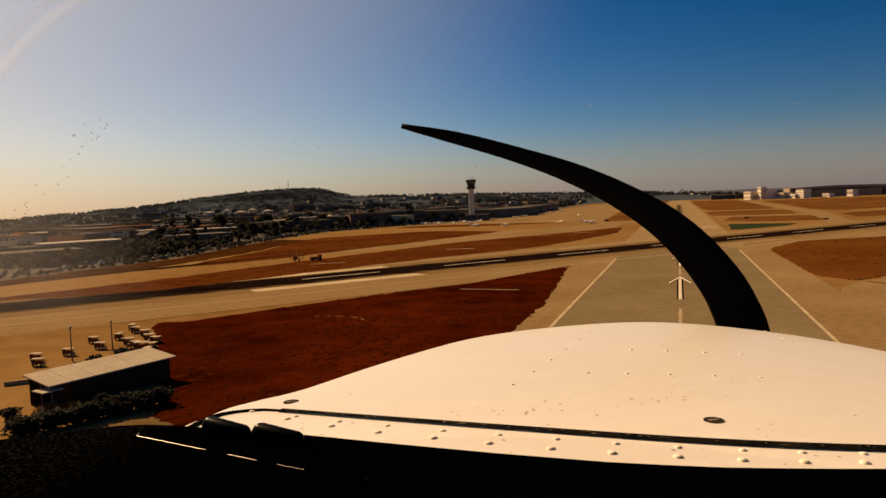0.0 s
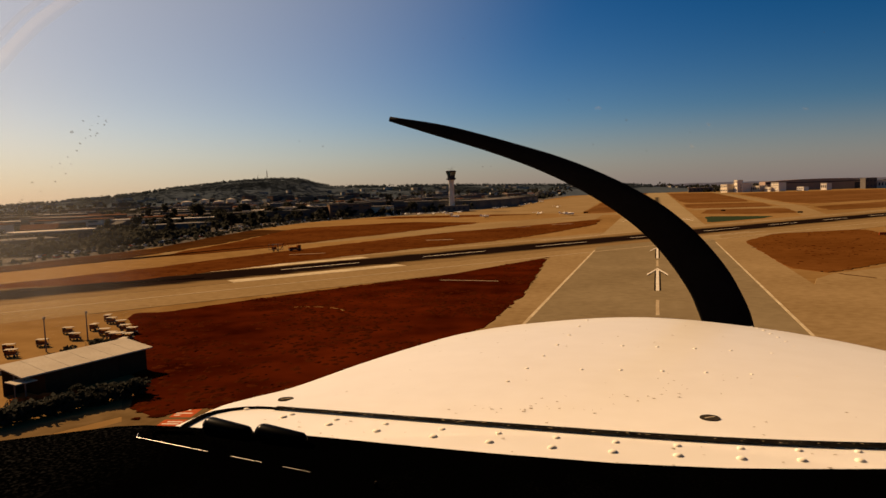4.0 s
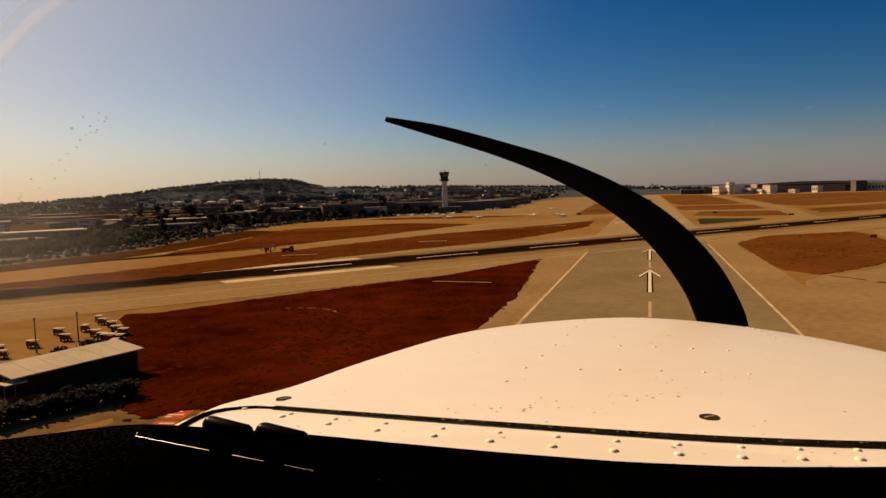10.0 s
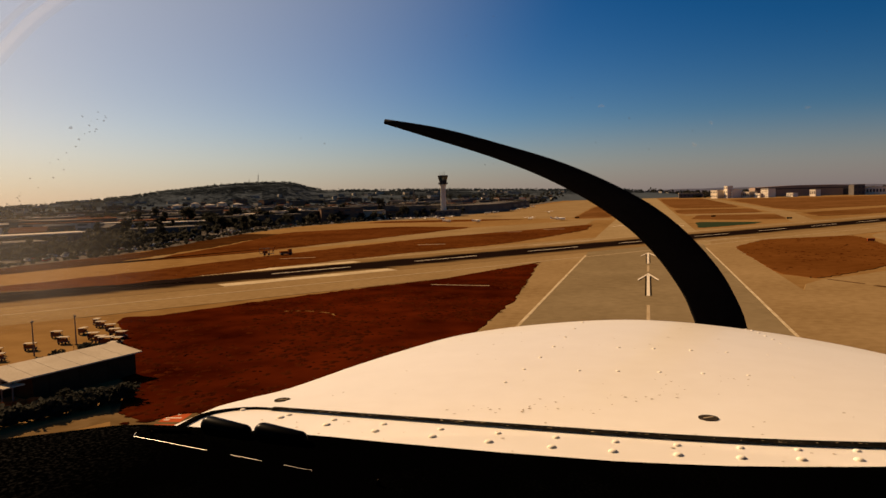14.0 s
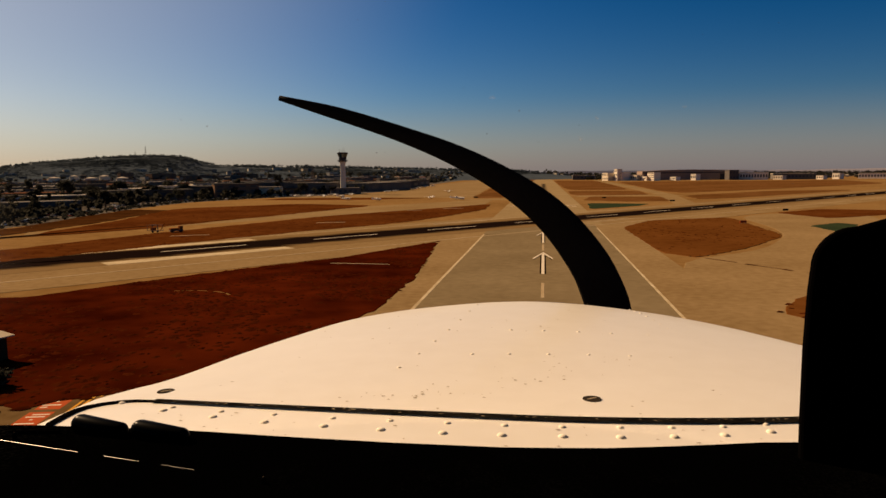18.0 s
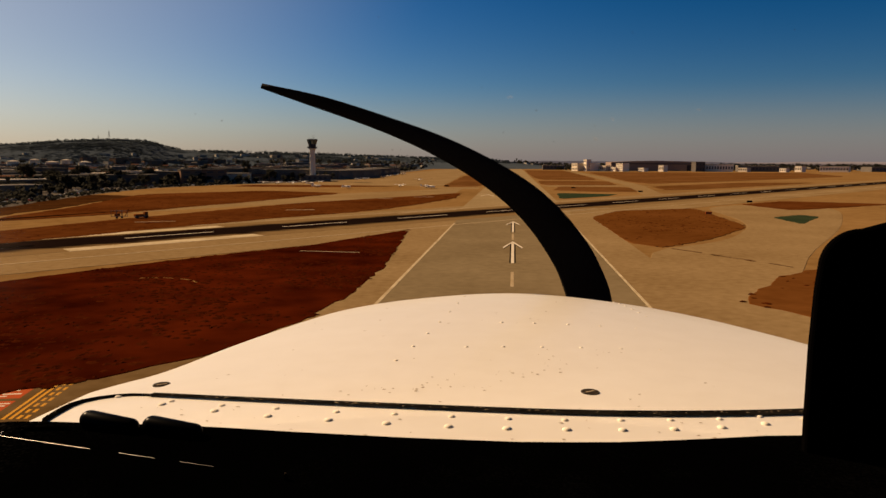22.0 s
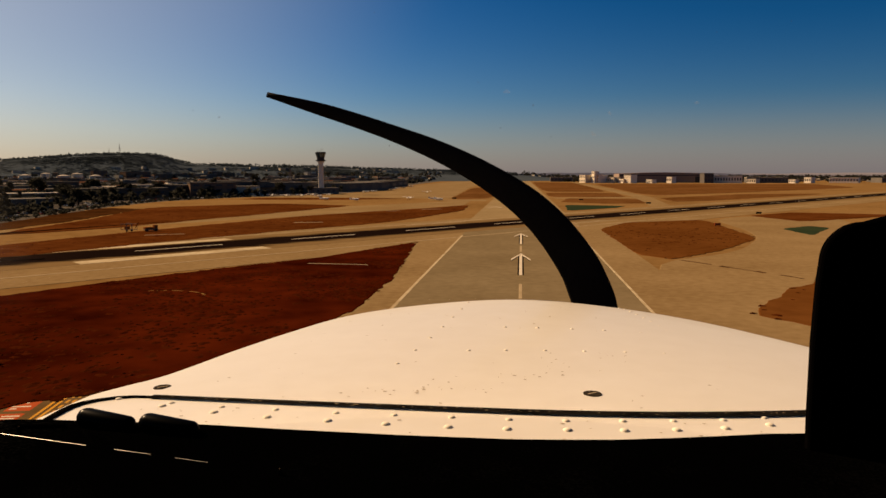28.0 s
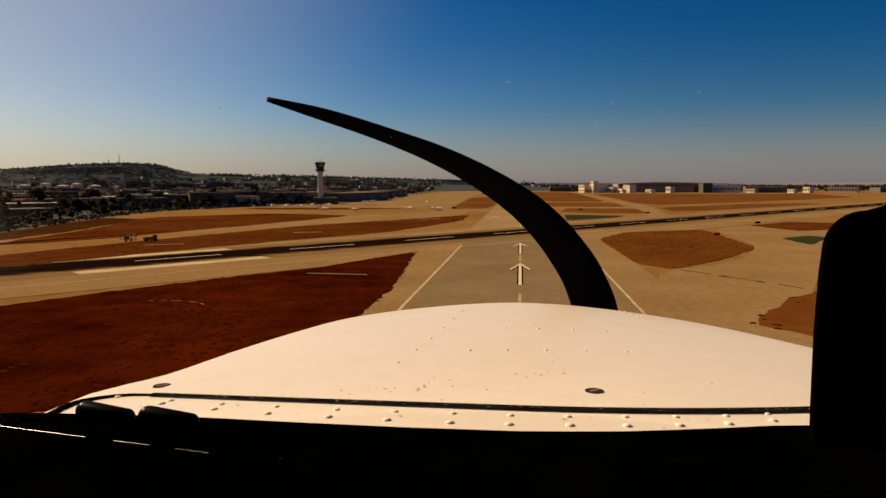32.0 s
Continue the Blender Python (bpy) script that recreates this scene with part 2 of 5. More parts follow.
# Sunlit look of the grain, painted as paler specks at the left end.
dn, dl = M_DASH.node_tree.nodes, M_DASH.node_tree.links
d_geo, d_sep, d_end, d_dot, d_cut, d_mul, d_mix = (dn.new("ShaderNode" + k) for k in ("NewGeometry", "SeparateXYZ", "MapRange", "TexNoise", "MapRange", "Math", "Mix"))
d_end.interpolation_type, d_mul.operation, d_mix.data_type = "SMOOTHSTEP", "MULTIPLY", "RGBA"
d_end.inputs["From Min"].default_value, d_end.inputs["From Max"].default_value = -0.4, -0.6
d_cut.inputs["From Min"].default_value, d_cut.inputs["From Max"].default_value = 0.5, 0.74
d_dot.inputs["Scale"].default_value, d_dot.inputs["Detail"].default_value = 260.0, 4
d_mix.inputs[7].default_value = (0.012, 0.0115, 0.011, 1)
dl.new(d_geo.outputs["Position"], d_sep.inputs[0]), dl.new(d_geo.outputs["Position"], d_dot.inputs["Vector"])
dl.new(d_sep.outputs["X"], d_end.inputs["Value"]), dl.new(d_dot.outputs[0], d_cut.inputs["Value"])
dl.new(d_end.outputs[0], d_mul.inputs[0]), dl.new(d_cut.outputs[0], d_mul.inputs[1]), dl.new(d_mul.outputs[0], d_mix.inputs[0])
dl.new(dn["Principled BSDF"].inputs["Base Color"].links[0].from_socket, d_mix.inputs[6])
dl.new(d_mix.outputs[2], dn["Principled BSDF"].inputs["Base Color"])
M_BLACK = material("black_plastic", (0.0012, 0.001, 0.001), 0.95, spec=0.0)
M_GLOSS = material("glossy_black_knob", (0.001, 0.0009, 0.0009), 0.3, spec=0.016)
M_CHROME = material("bright_trim", (0.34, 0.32, 0.3), 0.35, 1.0)
M_LINING = material("dark_cabin_lining", (0.02, 0.018, 0.017), 0.95)


def smear(name, color, cover):
    """A thin film on the glass: part of the light goes straight through."""
    m = bpy.data.materials.new(name)
    m.use_nodes = True
    n, l = m.node_tree.nodes, m.node_tree.links
    n.remove(n["Principled BSDF"])
    clear, film, thin, both, mix = (n.new("ShaderNode" + k) for k in ("BsdfTransparent", "BsdfDiffuse", "BsdfTranslucent", "MixShader", "MixShader"))
    film.inputs[0].default_value = thin.inputs[0].default_value = (*color, 1)
    both.inputs[0].default_value, mix.inputs[0].default_value = 0.5, cover
    l.new(film.outputs[0], both.inputs[1]), l.new(thin.outputs[0], both.inputs[2])
    l.new(clear.outputs[0], mix.inputs[1]), l.new(both.outputs[0], mix.inputs[2]), l.new(mix.outputs[0], n["Material Output"].inputs["Surface"])
    return m


M_SPECK = smear("dried_bug_specks", (0.1, 0.1, 0.1), 0.4)
M_SPOT = smear("dried_spots_and_reflection", (0.5, 0.5, 0.5), 0.12)
M_STREAK = smear("pale_reflection_streak", (0.9, 0.88, 0.84), 0.13)
M_DIRT_GLINT = material("oil_specks_and_glints", (0.42, 0.34, 0.24), 0.7, other=(0.24, 0.17, 0.1), scale=120.0)
for m_thin in (M_LEAF, M_SCRUB):
    # Thin leaves let part of the light through.
    tn, tl = m_thin.node_tree.nodes, m_thin.node_tree.links
    t_thin, t_mix = tn.new("ShaderNodeBsdfTranslucent"), tn.new("ShaderNodeMixShader")
    t_mix.inputs[0].default_value = 0.5
    tl.new(tn["Principled BSDF"].inputs["Base Color"].links[0].from_socket, t_thin.inputs["Color"])
    tl.new(tn["Principled BSDF"].outputs[0], t_mix.inputs[1]), tl.new(t_thin.outputs[0], t_mix.inputs[2])
    tl.new(t_mix.outputs[0], tn["Material Output"].inputs["Surface"])
M_GLASS = bpy.data.materials.new("windshield_acrylic")
M_GLASS.use_nodes = True
gn, gl = M_GLASS.node_tree.nodes, M_GLASS.node_tree.links
gn.remove(gn["Principled BSDF"])
g_clear, g_gloss, g_mix, g_fres = (gn.new("ShaderNode" + k) for k in ("BsdfTransparent", "BsdfGlossy", "MixShader", "Fresnel"))
g_gloss.inputs["Roughness"].default_value = 0.03
g_fres.inputs["IOR"].default_value = 1.03
gl.new(g_fres.outputs[0], g_mix.inputs[0]), gl.new(g_clear.outputs[0], g_mix.inputs[1]), gl.new(g_gloss.outputs[0], g_mix.inputs[2])
# Sun-glare haze put in as a pale film at the left, fading towards the foot.
f_geo, f_sep, f_end, f_low, f_mul_low, f_noise, f_vary, f_mul, f_veil, f_thin, f_both, f_mix = (gn.new("ShaderNode" + k) for k in (
    "NewGeometry", "SeparateXYZ", "MapRange", "MapRange", "Math", "TexNoise", "MapRange", "Math", "BsdfDiffuse", "BsdfTranslucent", "MixShader", "MixShader"))
f_end.interpolation_type = f_low.interpolation_type = "SMOOTHSTEP"
f_mul.operation = f_mul_low.operation = "MULTIPLY"
f_low.inputs["From Min"].default_value, f_low.inputs["From Max"].default_value = EZ - 0.13, EZ - 0.05
for k, v in (("From Min", -0.46), ("From Max", -0.66), ("To Min", 0.0), ("To Max", 0.13)):
    f_end.inputs[k].default_value = v
for k, v in (("From Min", 0.3), ("From Max", 0.7), ("To Min", 0.7), ("To Max", 1.3)):
    f_vary.inputs[k].default_value = v
f_noise.inputs["Scale"].default_value, f_noise.inputs["Detail"].default_value, f_both.inputs[0].default_value = 14.0, 4, 0.5
f_veil.inputs[0].default_value = f_thin.inputs[0].default_value = (0.62, 0.62, 0.64, 1)
gl.new(f_geo.outputs["Position"], f_sep.inputs[0]), gl.new(f_geo.outputs["Position"], f_noise.inputs["Vector"])
gl.new(f_sep.outputs["X"], f_end.inputs["Value"]), gl.new(f_noise.outputs[0], f_vary.inputs["Value"])
gl.new(f_sep.outputs["Z"], f_low.inputs["Value"]), gl.new(f_end.outputs[0], f_mul_low.inputs[0])
gl.new(f_low.outputs[0], f_mul_low.inputs[1]), gl.new(f_mul_low.outputs[0], f_mul.inputs[0]), gl.new(f_vary.outputs[0], f_mul.inputs[1]), gl.new(f_mul.outputs[0], f_mix.inputs[0])
gl.new(f_veil.outputs[0], f_both.inputs[1]), gl.new(f_thin.outputs[0], f_both.inputs[2])
gl.new(g_mix.outputs[0], f_mix.inputs[1]), gl.new(f_both.outputs[0], f_mix.inputs[2])
gl.new(f_mix.outputs[0], gn["Material Output"].inputs["Surface"])


# ---- mesh helpers ----
def mesh_of(name, verts, faces, mat, smooth=False):
    me = bpy.data.meshes.new(name)
    me.from_pydata([tuple(v) for v in verts], [], faces)
    me.materials.append(mat)
    if smooth:
        me.polygons.foreach_set("use_smooth", [True] * len(me.polygons))
    me.update()
    return me


def link(name, me, parent=None, m=None, label=""):
    ob = new(name, me)
    if parent:
        ob.parent = parent
    if m is not None:
        ob.matrix_basis = m
    if label:
        ob["label"] = label
    return ob


def part(name, bm, mat, parent, label="", smooth=False):
    me = bpy.data.meshes.new(name)
    bm.normal_update()
    bm.to_mesh(me)
    bm.free()
    me.materials.append(mat)
    if smooth:
        me.polygons.foreach_set("use_smooth", [True] * len(me.polygons))
    return link(name, me, parent, None, label)


def box_bm(x0, x1, y0, y1, z0, z1, bev=0.0, bm=None):
    bm = bm or bmesh.new()
    vs = bmesh.ops.create_cube(bm, size=1, matrix=Matrix.Translation(((x0 + x1) / 2, (y0 + y1) / 2, (z0 + z1) / 2)) @ Matrix.Diagonal((x1 - x0, y1 - y0, z1 - z0, 1)))["verts"]
    if bev:
        es = list({e for v in vs for e in v.link_edges})
        bmesh.ops.bevel(bm, geom=es, offset=bev, segments=2, affect="EDGES", profile=0.6)
    return bm


def tube_bm(a, b, r0, r1=None, sides=10, bm=None):
    bm = bm or bmesh.new()
    a, b = Vector(a), Vector(b)
    d = b - a
    m = Matrix.Translation((a + b) / 2) @ d.to_track_quat("Z", "Y").to_matrix().to_4x4()
    bmesh.ops.create_cone(bm, cap_ends=True, segments=sides, radius1=r0, radius2=r1 if r1 is not None else r0, depth=d.length, matrix=m)
    return bm


def empty(name, label, category, group="", kind="", m=None):
    ob = tagged(new(name), label, category, group, kind)
    if m is not None:
        ob.matrix_basis = m
    return ob


def slab(name, outline, z0, z1, mat, label, category, kind="structure", group="", parent=None):
    """A flat slab with a chamfered rim over a closed outline."""
    n = len(outline)
    c = Vector((sum(p[0] for p in outline) / n, sum(p[1] for p in outline) / n))
    rim = 0.4
    low = [(*p, z0) for p in outline]
    top = []
    for p in outline:
        v = Vector(p) - c
        v = v * max(0.2, 1 - rim / max(v.length, 0.5))
        top.append((c.x + v.x, c.y + v.y, z1))
    faces = [list(range(n, 2 * n))] + [[i, (i + 1) % n, n + (i + 1) % n, n + i] for i in range(n)]
    area = sum(outline[i][0] * outline[(i + 1) % n][1] - outline[(i + 1) % n][0] * outline[i][1] for i in range(n))
    if area < 0:
        faces = [f[::-1] for f in faces]
    ob = link(name, mesh_of(name, low + top, faces, mat), parent)
    return ob if parent else tagged(ob, label, category, group, kind)


def rounded(corners, rough=0.0, cut=0.25, seed=1):
    """Corners softened twice, with a slightly ragged line."""
    rnd = random.Random(seed)
    pts = [Vector(p) for p in corners]
    for _ in range(2):
        out = []
        for i, p in enumerate(pts):
            q = pts[(i + 1) % len(pts)]
            out += [p.lerp(q, cut), p.lerp(q, 1 - cut)]
        pts = out
    if rough:
        out = []
        for i, p in enumerate(pts):
            q = pts[(i + 1) % len(pts)]
            k = max(1, int((q - p).length / (rough * 5)))
            out += [p.lerp(q, j / k) + Vector((rnd.uniform(-rough, rough), rnd.uniform(-rough, rough))) for j in range(k)]
        pts = out
    return [(p.x, p.y) for p in pts]


def strip(name, a, b, width, z0, z1, mat, label, category, kind="structure", parent=None):
    a, b = Vector(a), Vector(b)
    n = (b - a).normalized()
    n = Vector((-n.y, n.x)) * width / 2
    return slab(name, [tuple(p) for p in (a - n, b - n, b + n, a + n)], z0, z1, mat, label, category, kind, parent=parent)


# ---- ground and airfield ----
ground_bm = bmesh.new()
bmesh.ops.create_circle(ground_bm, cap_ends=True, segments=96, radius=4900)
ground = part("ground", ground_bm, M_EARTH, None)
tagged(ground, "dry tan earth round the airfield, reaching the horizon", "ground", kind="structure")


def city_edge(y):
    ys = (0, 180, 264, 325, 413, 513, 603, 687, 760, 1070, 2350, 3500, 4800)
    xs = (-250, -228, -226, -245, -270, -286, -262, -212, -196, -206, -250, -220, -200)
    return float(np.interp(y, ys, xs))


def terrain(x, y):
    """Height of the land: flat, with one long flat-topped hill and a low ridge beyond the city."""
    away, bearing = math.hypot(x, y), math.degrees(math.atan2(-x, y))
    top = float(np.interp(bearing, (-4, 2, 8, 13, 19, 24, 26.5, 27.8, 28.4, 29, 31, 33.4, 35.4, 38, 41.4, 45, 50, 56), (0, 28, 38, 47, 57, 61, 65, 79, 93, 103, 107, 103, 94, 82, 58, 42, 24, 0)))
    rise = min(1.0, max(0.0, (away - 1900) / 950))
    fall = min(1.0, max(0.0, (3900 - away) / 900))
    return 0.88 * top * rise * rise * (3 - 2 * rise) * fall * fall * (3 - 2 * fall)


city_out = [(city_edge(y) + 2, y) for y in range(0, 4300, 40)] + [(-2600, 4000), (-4200, 2500), (-4500, 0)]
slab("city_ground", city_out, 0.0, 0.03, M_CITY, "dark streets, yards and scrub between the houses", "city ground")

hv, hf, HN = [], [], 120
for j in range(HN + 1):
    for i in range(HN + 1):
        x, y = -3100 + 3300 * i / HN, 1200 + 2700 * j / HN
        hv.append((x, y, terrain(x, y) - 1.5 + (5 * noise.noise((x * 0.006, y * 0.006, 0)) + 2 * noise.noise((x * 0.02, y * 0.02, 4))) * min(1, terrain(x, y) / 25)))
for j in range(HN):
    for i in range(HN):
        a = j * (HN + 1) + i
        hf.append((a, a + 1, a + HN + 2, a + HN + 1))
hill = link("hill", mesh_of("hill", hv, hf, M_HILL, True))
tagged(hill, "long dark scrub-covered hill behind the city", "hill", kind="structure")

# Mountains at the horizon, faint from haze put into their colour and glow.
fv, ff = [], []
for i in range(81):
    a = radians(20 - 62 * i / 80)
    h = 26 + 30 * max(0, math.exp(-((math.degrees(a) - 12.5) / 4.5) ** 2)) + 10 * noise.noise((i * 0.11, 3, 0)) + 4 * noise.noise((i * 0.5, 7, 0))
    fv += [(-4700 * math.sin(a), 4700 * math.cos(a), -2), (-4700 * math.sin(a), 4700 * math.cos(a), h), (-4850 * math.sin(a), 4850 * math.cos(a), -2)]
for i in range(80):
    ff += [(3 * i, 3 * i + 3, 3 * i + 4, 3 * i + 1), (3 * i + 1, 3 * i + 4, 3 * i + 5, 3 * i + 2)]
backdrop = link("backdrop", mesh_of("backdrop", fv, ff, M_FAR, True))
tagged(backdrop, "faint hills on the horizon, with haze in their colour and glow", "distant hills", kind="structure")

# Pavements.
slab("runway_1", [(-24, 285), (24, 285), (24, 2700), (-24, 2700)], 0.0, 0.08, M_RUNWAY, "straight tan asphalt runway with worn white markings", "runway")
slab("runway_shoulder", [(-31, -60), (31, -60), (31, 300), (-31, 300)], 0.0, 0.056, M_CONCRETE, "tan paved shoulders beside the runway", "shoulder")
D30 = Vector((0.64, 0.768))
N30 = Vector((-0.768, 0.64))
C30 = Vector((0, 308))


def on30(s, n):
    p = C30 + D30 * s + N30 * n
    return (p.x, p.y)


slab("runway_2", [on30(-420, -48), on30(1500, -48), on30(1500, 34), on30(-420, 34)], 0.0, 0.06, M_CONCRETE, "wide crossing runway with a black tyre-marked middle", "runway")
slab("rubber_stripe", [on30(-260, -20), on30(1300, -22), on30(1300, 22), on30(-260, 20)], 0.06, 0.09, M_STRIPE, "black tyre rubber along the crossing runway", "tyre marks")
slab("rubber_stripe", [on30(-400, -3), on30(-260, -6), on30(-260, 6), on30(-400, 3)], 0.06, 0.085, M_SEAL, "fading tyre marks along the crossing runway", "tyre marks")
slab("taxiway_1", [(-220, -40), (-28, -40), (-28, 116), (-36, 84), (-56, 62), (-120, 30), (-220, 10)], 0.0, 0.05, M_SEALTAN, "broad brown asphalt taxiway", "taxiway")
slab("taxiway_2", rounded([(28, 60), (60, 150), (110, 240), (150, 330), (150, 380), (90, 345), (84, 250), (60, 195), (28, 165)], cut=0.2), 0.0, 0.05, M_CONCRETE, "curving tan taxiway beside the runway", "taxiway")
slab("taxiway_3", [(-200, 240), (-190, 225), (-115, 335), (-40, 470), (-40, 560), (-115, 450), (-150, 320)], 0.0, 0.05, M_CONCRETE, "tan taxiway between strips of parched grass", "taxiway")
slab("taxiway_4", [(86, 470), (102, 484), (120, 660), (148, 1860), (128, 1860), (104, 660)], 0.0, 0.05, M_CONCRETE, "long tan taxiway beside the runway", "taxiway")
slab("apron", [(-255, 612), (-98, 604), (-62, 590), (-80, 1060), (-104, 2300), (-190, 2300), (-200, 1070), (-190, 700)], 0.0, 0.045, M_CONCRETE, "broad pale concrete apron before the hangars", "apron")
for k, (a, b) in enumerate((((28, 620), (120, 640)), ((28, 1010), (150, 1030)), ((-75, 560), (-28, 560)), ((-78, 1240), (-28, 1250)))):
    strip("taxiway_%d" % (k + 5), a, b, 30, 0.0, 0.045, M_CONCRETE, "short tan taxiway link", "taxiway")

# Parched grass islands.
ISLANDS = (
    ([(-98, 107), (-92, 109), (-82, 127), (-68, 149), (-53, 168), (-33, 214), (-26, 140), (-26, 104), (-28.5, 86), (-33, 72), (-40, 62), (-49.5, 53.5), (-74, 80.5)], M_GRASS, 0.5),
    ([(-185, 120), (-158, 182), (-146, 236), (-110, 345), (-60, 425), (-35, 472), (-34, 400), (-58, 302), (-103, 225), (-122, 184), (-140, 150)], M_STRAW, 1.0),
    ([(-215, 180), (-188, 216), (-200, 283), (-240, 419), (-181, 484), (-113, 457), (-147, 318), (-165, 248)], M_STRAW, 1.3),
    ([(-240, 560), (-150, 560), (-100, 590), (-160, 606), (-238, 602)], M_STRAW, 1.3),
    ([(30, 271), (46, 309), (85, 331), (79, 238), (56, 198), (38, 176), (31, 187)], M_AMBER, 0.4),
    ([(35, 108), (52, 136), (80, 160), (110, 190), (90, 120), (50, 85)], M_AMBER, 0.5),
    ([(-61, 580), (-28, 600), (-28, 1080), (-42, 1130), (-75, 1063)], M_FIELD, 1.4),
    ([(-82, 1368), (-28, 1400), (-28, 2400), (-100, 2300)], M_FIELD, 2.0),
    ([(27, 645), (98, 650), (104, 785), (27, 795)], M_FIELD, 1.4),
    ([(27, 840), (104, 836), (124, 1700), (27, 1800)], M_FIELD, 2.0),
    ([(30, 530), (60, 505), (92, 512), (98, 600), (40, 612)], M_FIELD, 1.0),
    ([(124, 690), (240, 810), (520, 1130), (600, 1500), (152, 1500)], M_FIELD, 2.0),
    ([(118, 548), (150, 566), (330, 780), (240, 762), (122, 625)], M_FIELD, 1.3),
    ([(116, 366), (126, 322), (200, 380), (150, 400)], M_STRAW, 0.8),
    ([(27, 404), (60, 444), (70, 470), (30, 482)], M_TURF, 0.5),
    ([(101, 280), (101, 250), (122, 286), (118, 296)], M_TURF, 0.4),
    ([(-230, 100), (-222, 262), (-245, 330), (-265, 410), (-232, 400), (-205, 290), (-195, 200)], M_BRUSH, 1.4),
)
for k, (corners, mat, ragged) in enumerate(ISLANDS):
    turf = mat is M_TURF
    slab("turf_island" if turf else "grass_island", rounded(corners, ragged, 0.09, k), 0.0, 0.12, mat,
         "dark green turf patch between pavements" if turf else "parched red-brown grass between pavements", "turf" if turf else "dry grass", group="grass islands")
# Tufts and clods that roughen the nearest grass.
def inside(x, y, poly):
    hit = False
    for (ax, ay), (bx, by) in zip(poly, poly[1:] + poly[:1]):
        if (ay > y) != (by > y) and x < ax + (y - ay) / (by - ay) * (bx - ax):
            hit = not hit
    return hit


M_TUFT = material("dry_tufts", (0.019, 0.0026, 0.0006), 0.97, other=(0.058, 0.0105, 0.0024), scale=0.05, fine=0.5, island=0.3, mid=0.65, width=0.3)
tv, tf = [], []
ru = random.Random(77)
for corners, count in ((ISLANDS[0][0], 9000), (ISLANDS[1][0], 4000), (ISLANDS[2][0], 1500), (ISLANDS[4][0], 700), (ISLANDS[5][0], 500)):
    xs, ys = [c[0] for c in corners], [c[1] for c in corners]
    for k in range(count):
        x, y = ru.uniform(min(xs), max(xs)), ru.uniform(min(ys), max(ys))
        if not inside(x, y, corners) or noise.noise((x * 0.05, y * 0.05, 2)) < ru.uniform(-0.4, 0.35):
            continue
        r, h, b = ru.uniform(0.25, 0.9), ru.uniform(0.04, 0.13), len(tv)
        for i in range(5):
            a = 1.2566 * i + ru.uniform(-0.3, 0.3)
            q = r * ru.uniform(0.6, 1.3)
            tv.append((x + q * math.cos(a), y + q * math.sin(a), 0.11))
        tv.append((x + ru.uniform(-0.1, 0.1), y + ru.uniform(-0.1, 0.1), 0.12 + h))
        tf += [(b + i, b + (i + 1) % 5, b + 5) for i in range(5)]
tagged(link("grass_tufts", mesh_of("grass_tufts", tv, tf, M_TUFT)), "dry tufts and clods in the parched grass", "grass tufts", kind="stuff")
for a, b, w in (((-51, 158), (-36, 157), 0.6), ((-100, 292), (-88, 296), 2.0), ((-132, 226), (-120, 232), 1.2), ((-60, 410), (-48, 416), 2.0), ((-78, 390), (-70, 392), 1.5)):
    strip("concrete_pad", a, b, w, 0.12, 0.2, M_DULL, "narrow pale concrete pad in the dry grass", "concrete pad", "thing")
rd = random.Random(31)
seam = [(40 + 18 * i / 11 + rd.uniform(-0.35, 0.35), 175 - 29 * i / 11) for i in range(12)]
for i in range(11):
    if i not in (3, 8):
        strip("dirt_seam", seam[i], seam[i + 1], rd.uniform(0.35, 1.3), 0.05, 0.09, M_BRUSH, "dark seam of dirt across the taxiway", "dirt seam")
for k, (a, b, w) in enumerate((((-120, 8), (-60, 38), 1.6), ((-190, -10), (-110, 20), 2.0), ((-200, 95), (-120, 160), 2.5))):
    strip("sealed_strip", a, b, w, 0.08, 0.09, M_SEALTAN, "darker sealed strip on the pavement", "sealed strip")

pts = [(-64 + 9 * math.cos(0.4 + 0.22 * i), 112 + 6.3 * math.sin(0.4 + 0.22 * i)) for i in range(9)]
ring_v = [(px, py, 0.125) for px, py in pts] + [(-64 + (px + 64) * 0.95, 112 + (py - 112) * 0.95, 0.125) for px, py in pts]
track = link("wheel_track", mesh_of("wheel_track", ring_v, [(i, i + 1, i + 10, i + 9) for i in range(8)], M_EARTH))
tagged(track, "faint curved wheel track in the dry grass", "wheel track", kind="structure")

# Painted markings.
M_INNER = material("grey_worn_asphalt", (0.14, 0.1, 0.053), 0.9, other=(0.195, 0.144, 0.08), scale=0.05, fine=0.5, width=0.17)
slab("runway_middle", [(-20.8, -60), (20.8, -60), (20.8, 284.9), (-20.8, 284.9)], 0.0, 0.08, M_INNER, "grey worn asphalt between the runway's edge lines", "runway")
strip("edge_line", (-20.5, 20), (-20.5, 238), 0.6, 0.08, 0.1, M_EDGE, "worn pale runway edge line", "marking")
strip("edge_line", (20.5, 20), (20.5, 268), 0.5, 0.08, 0.1, M_EDGE, "worn pale runway edge line", "marking")


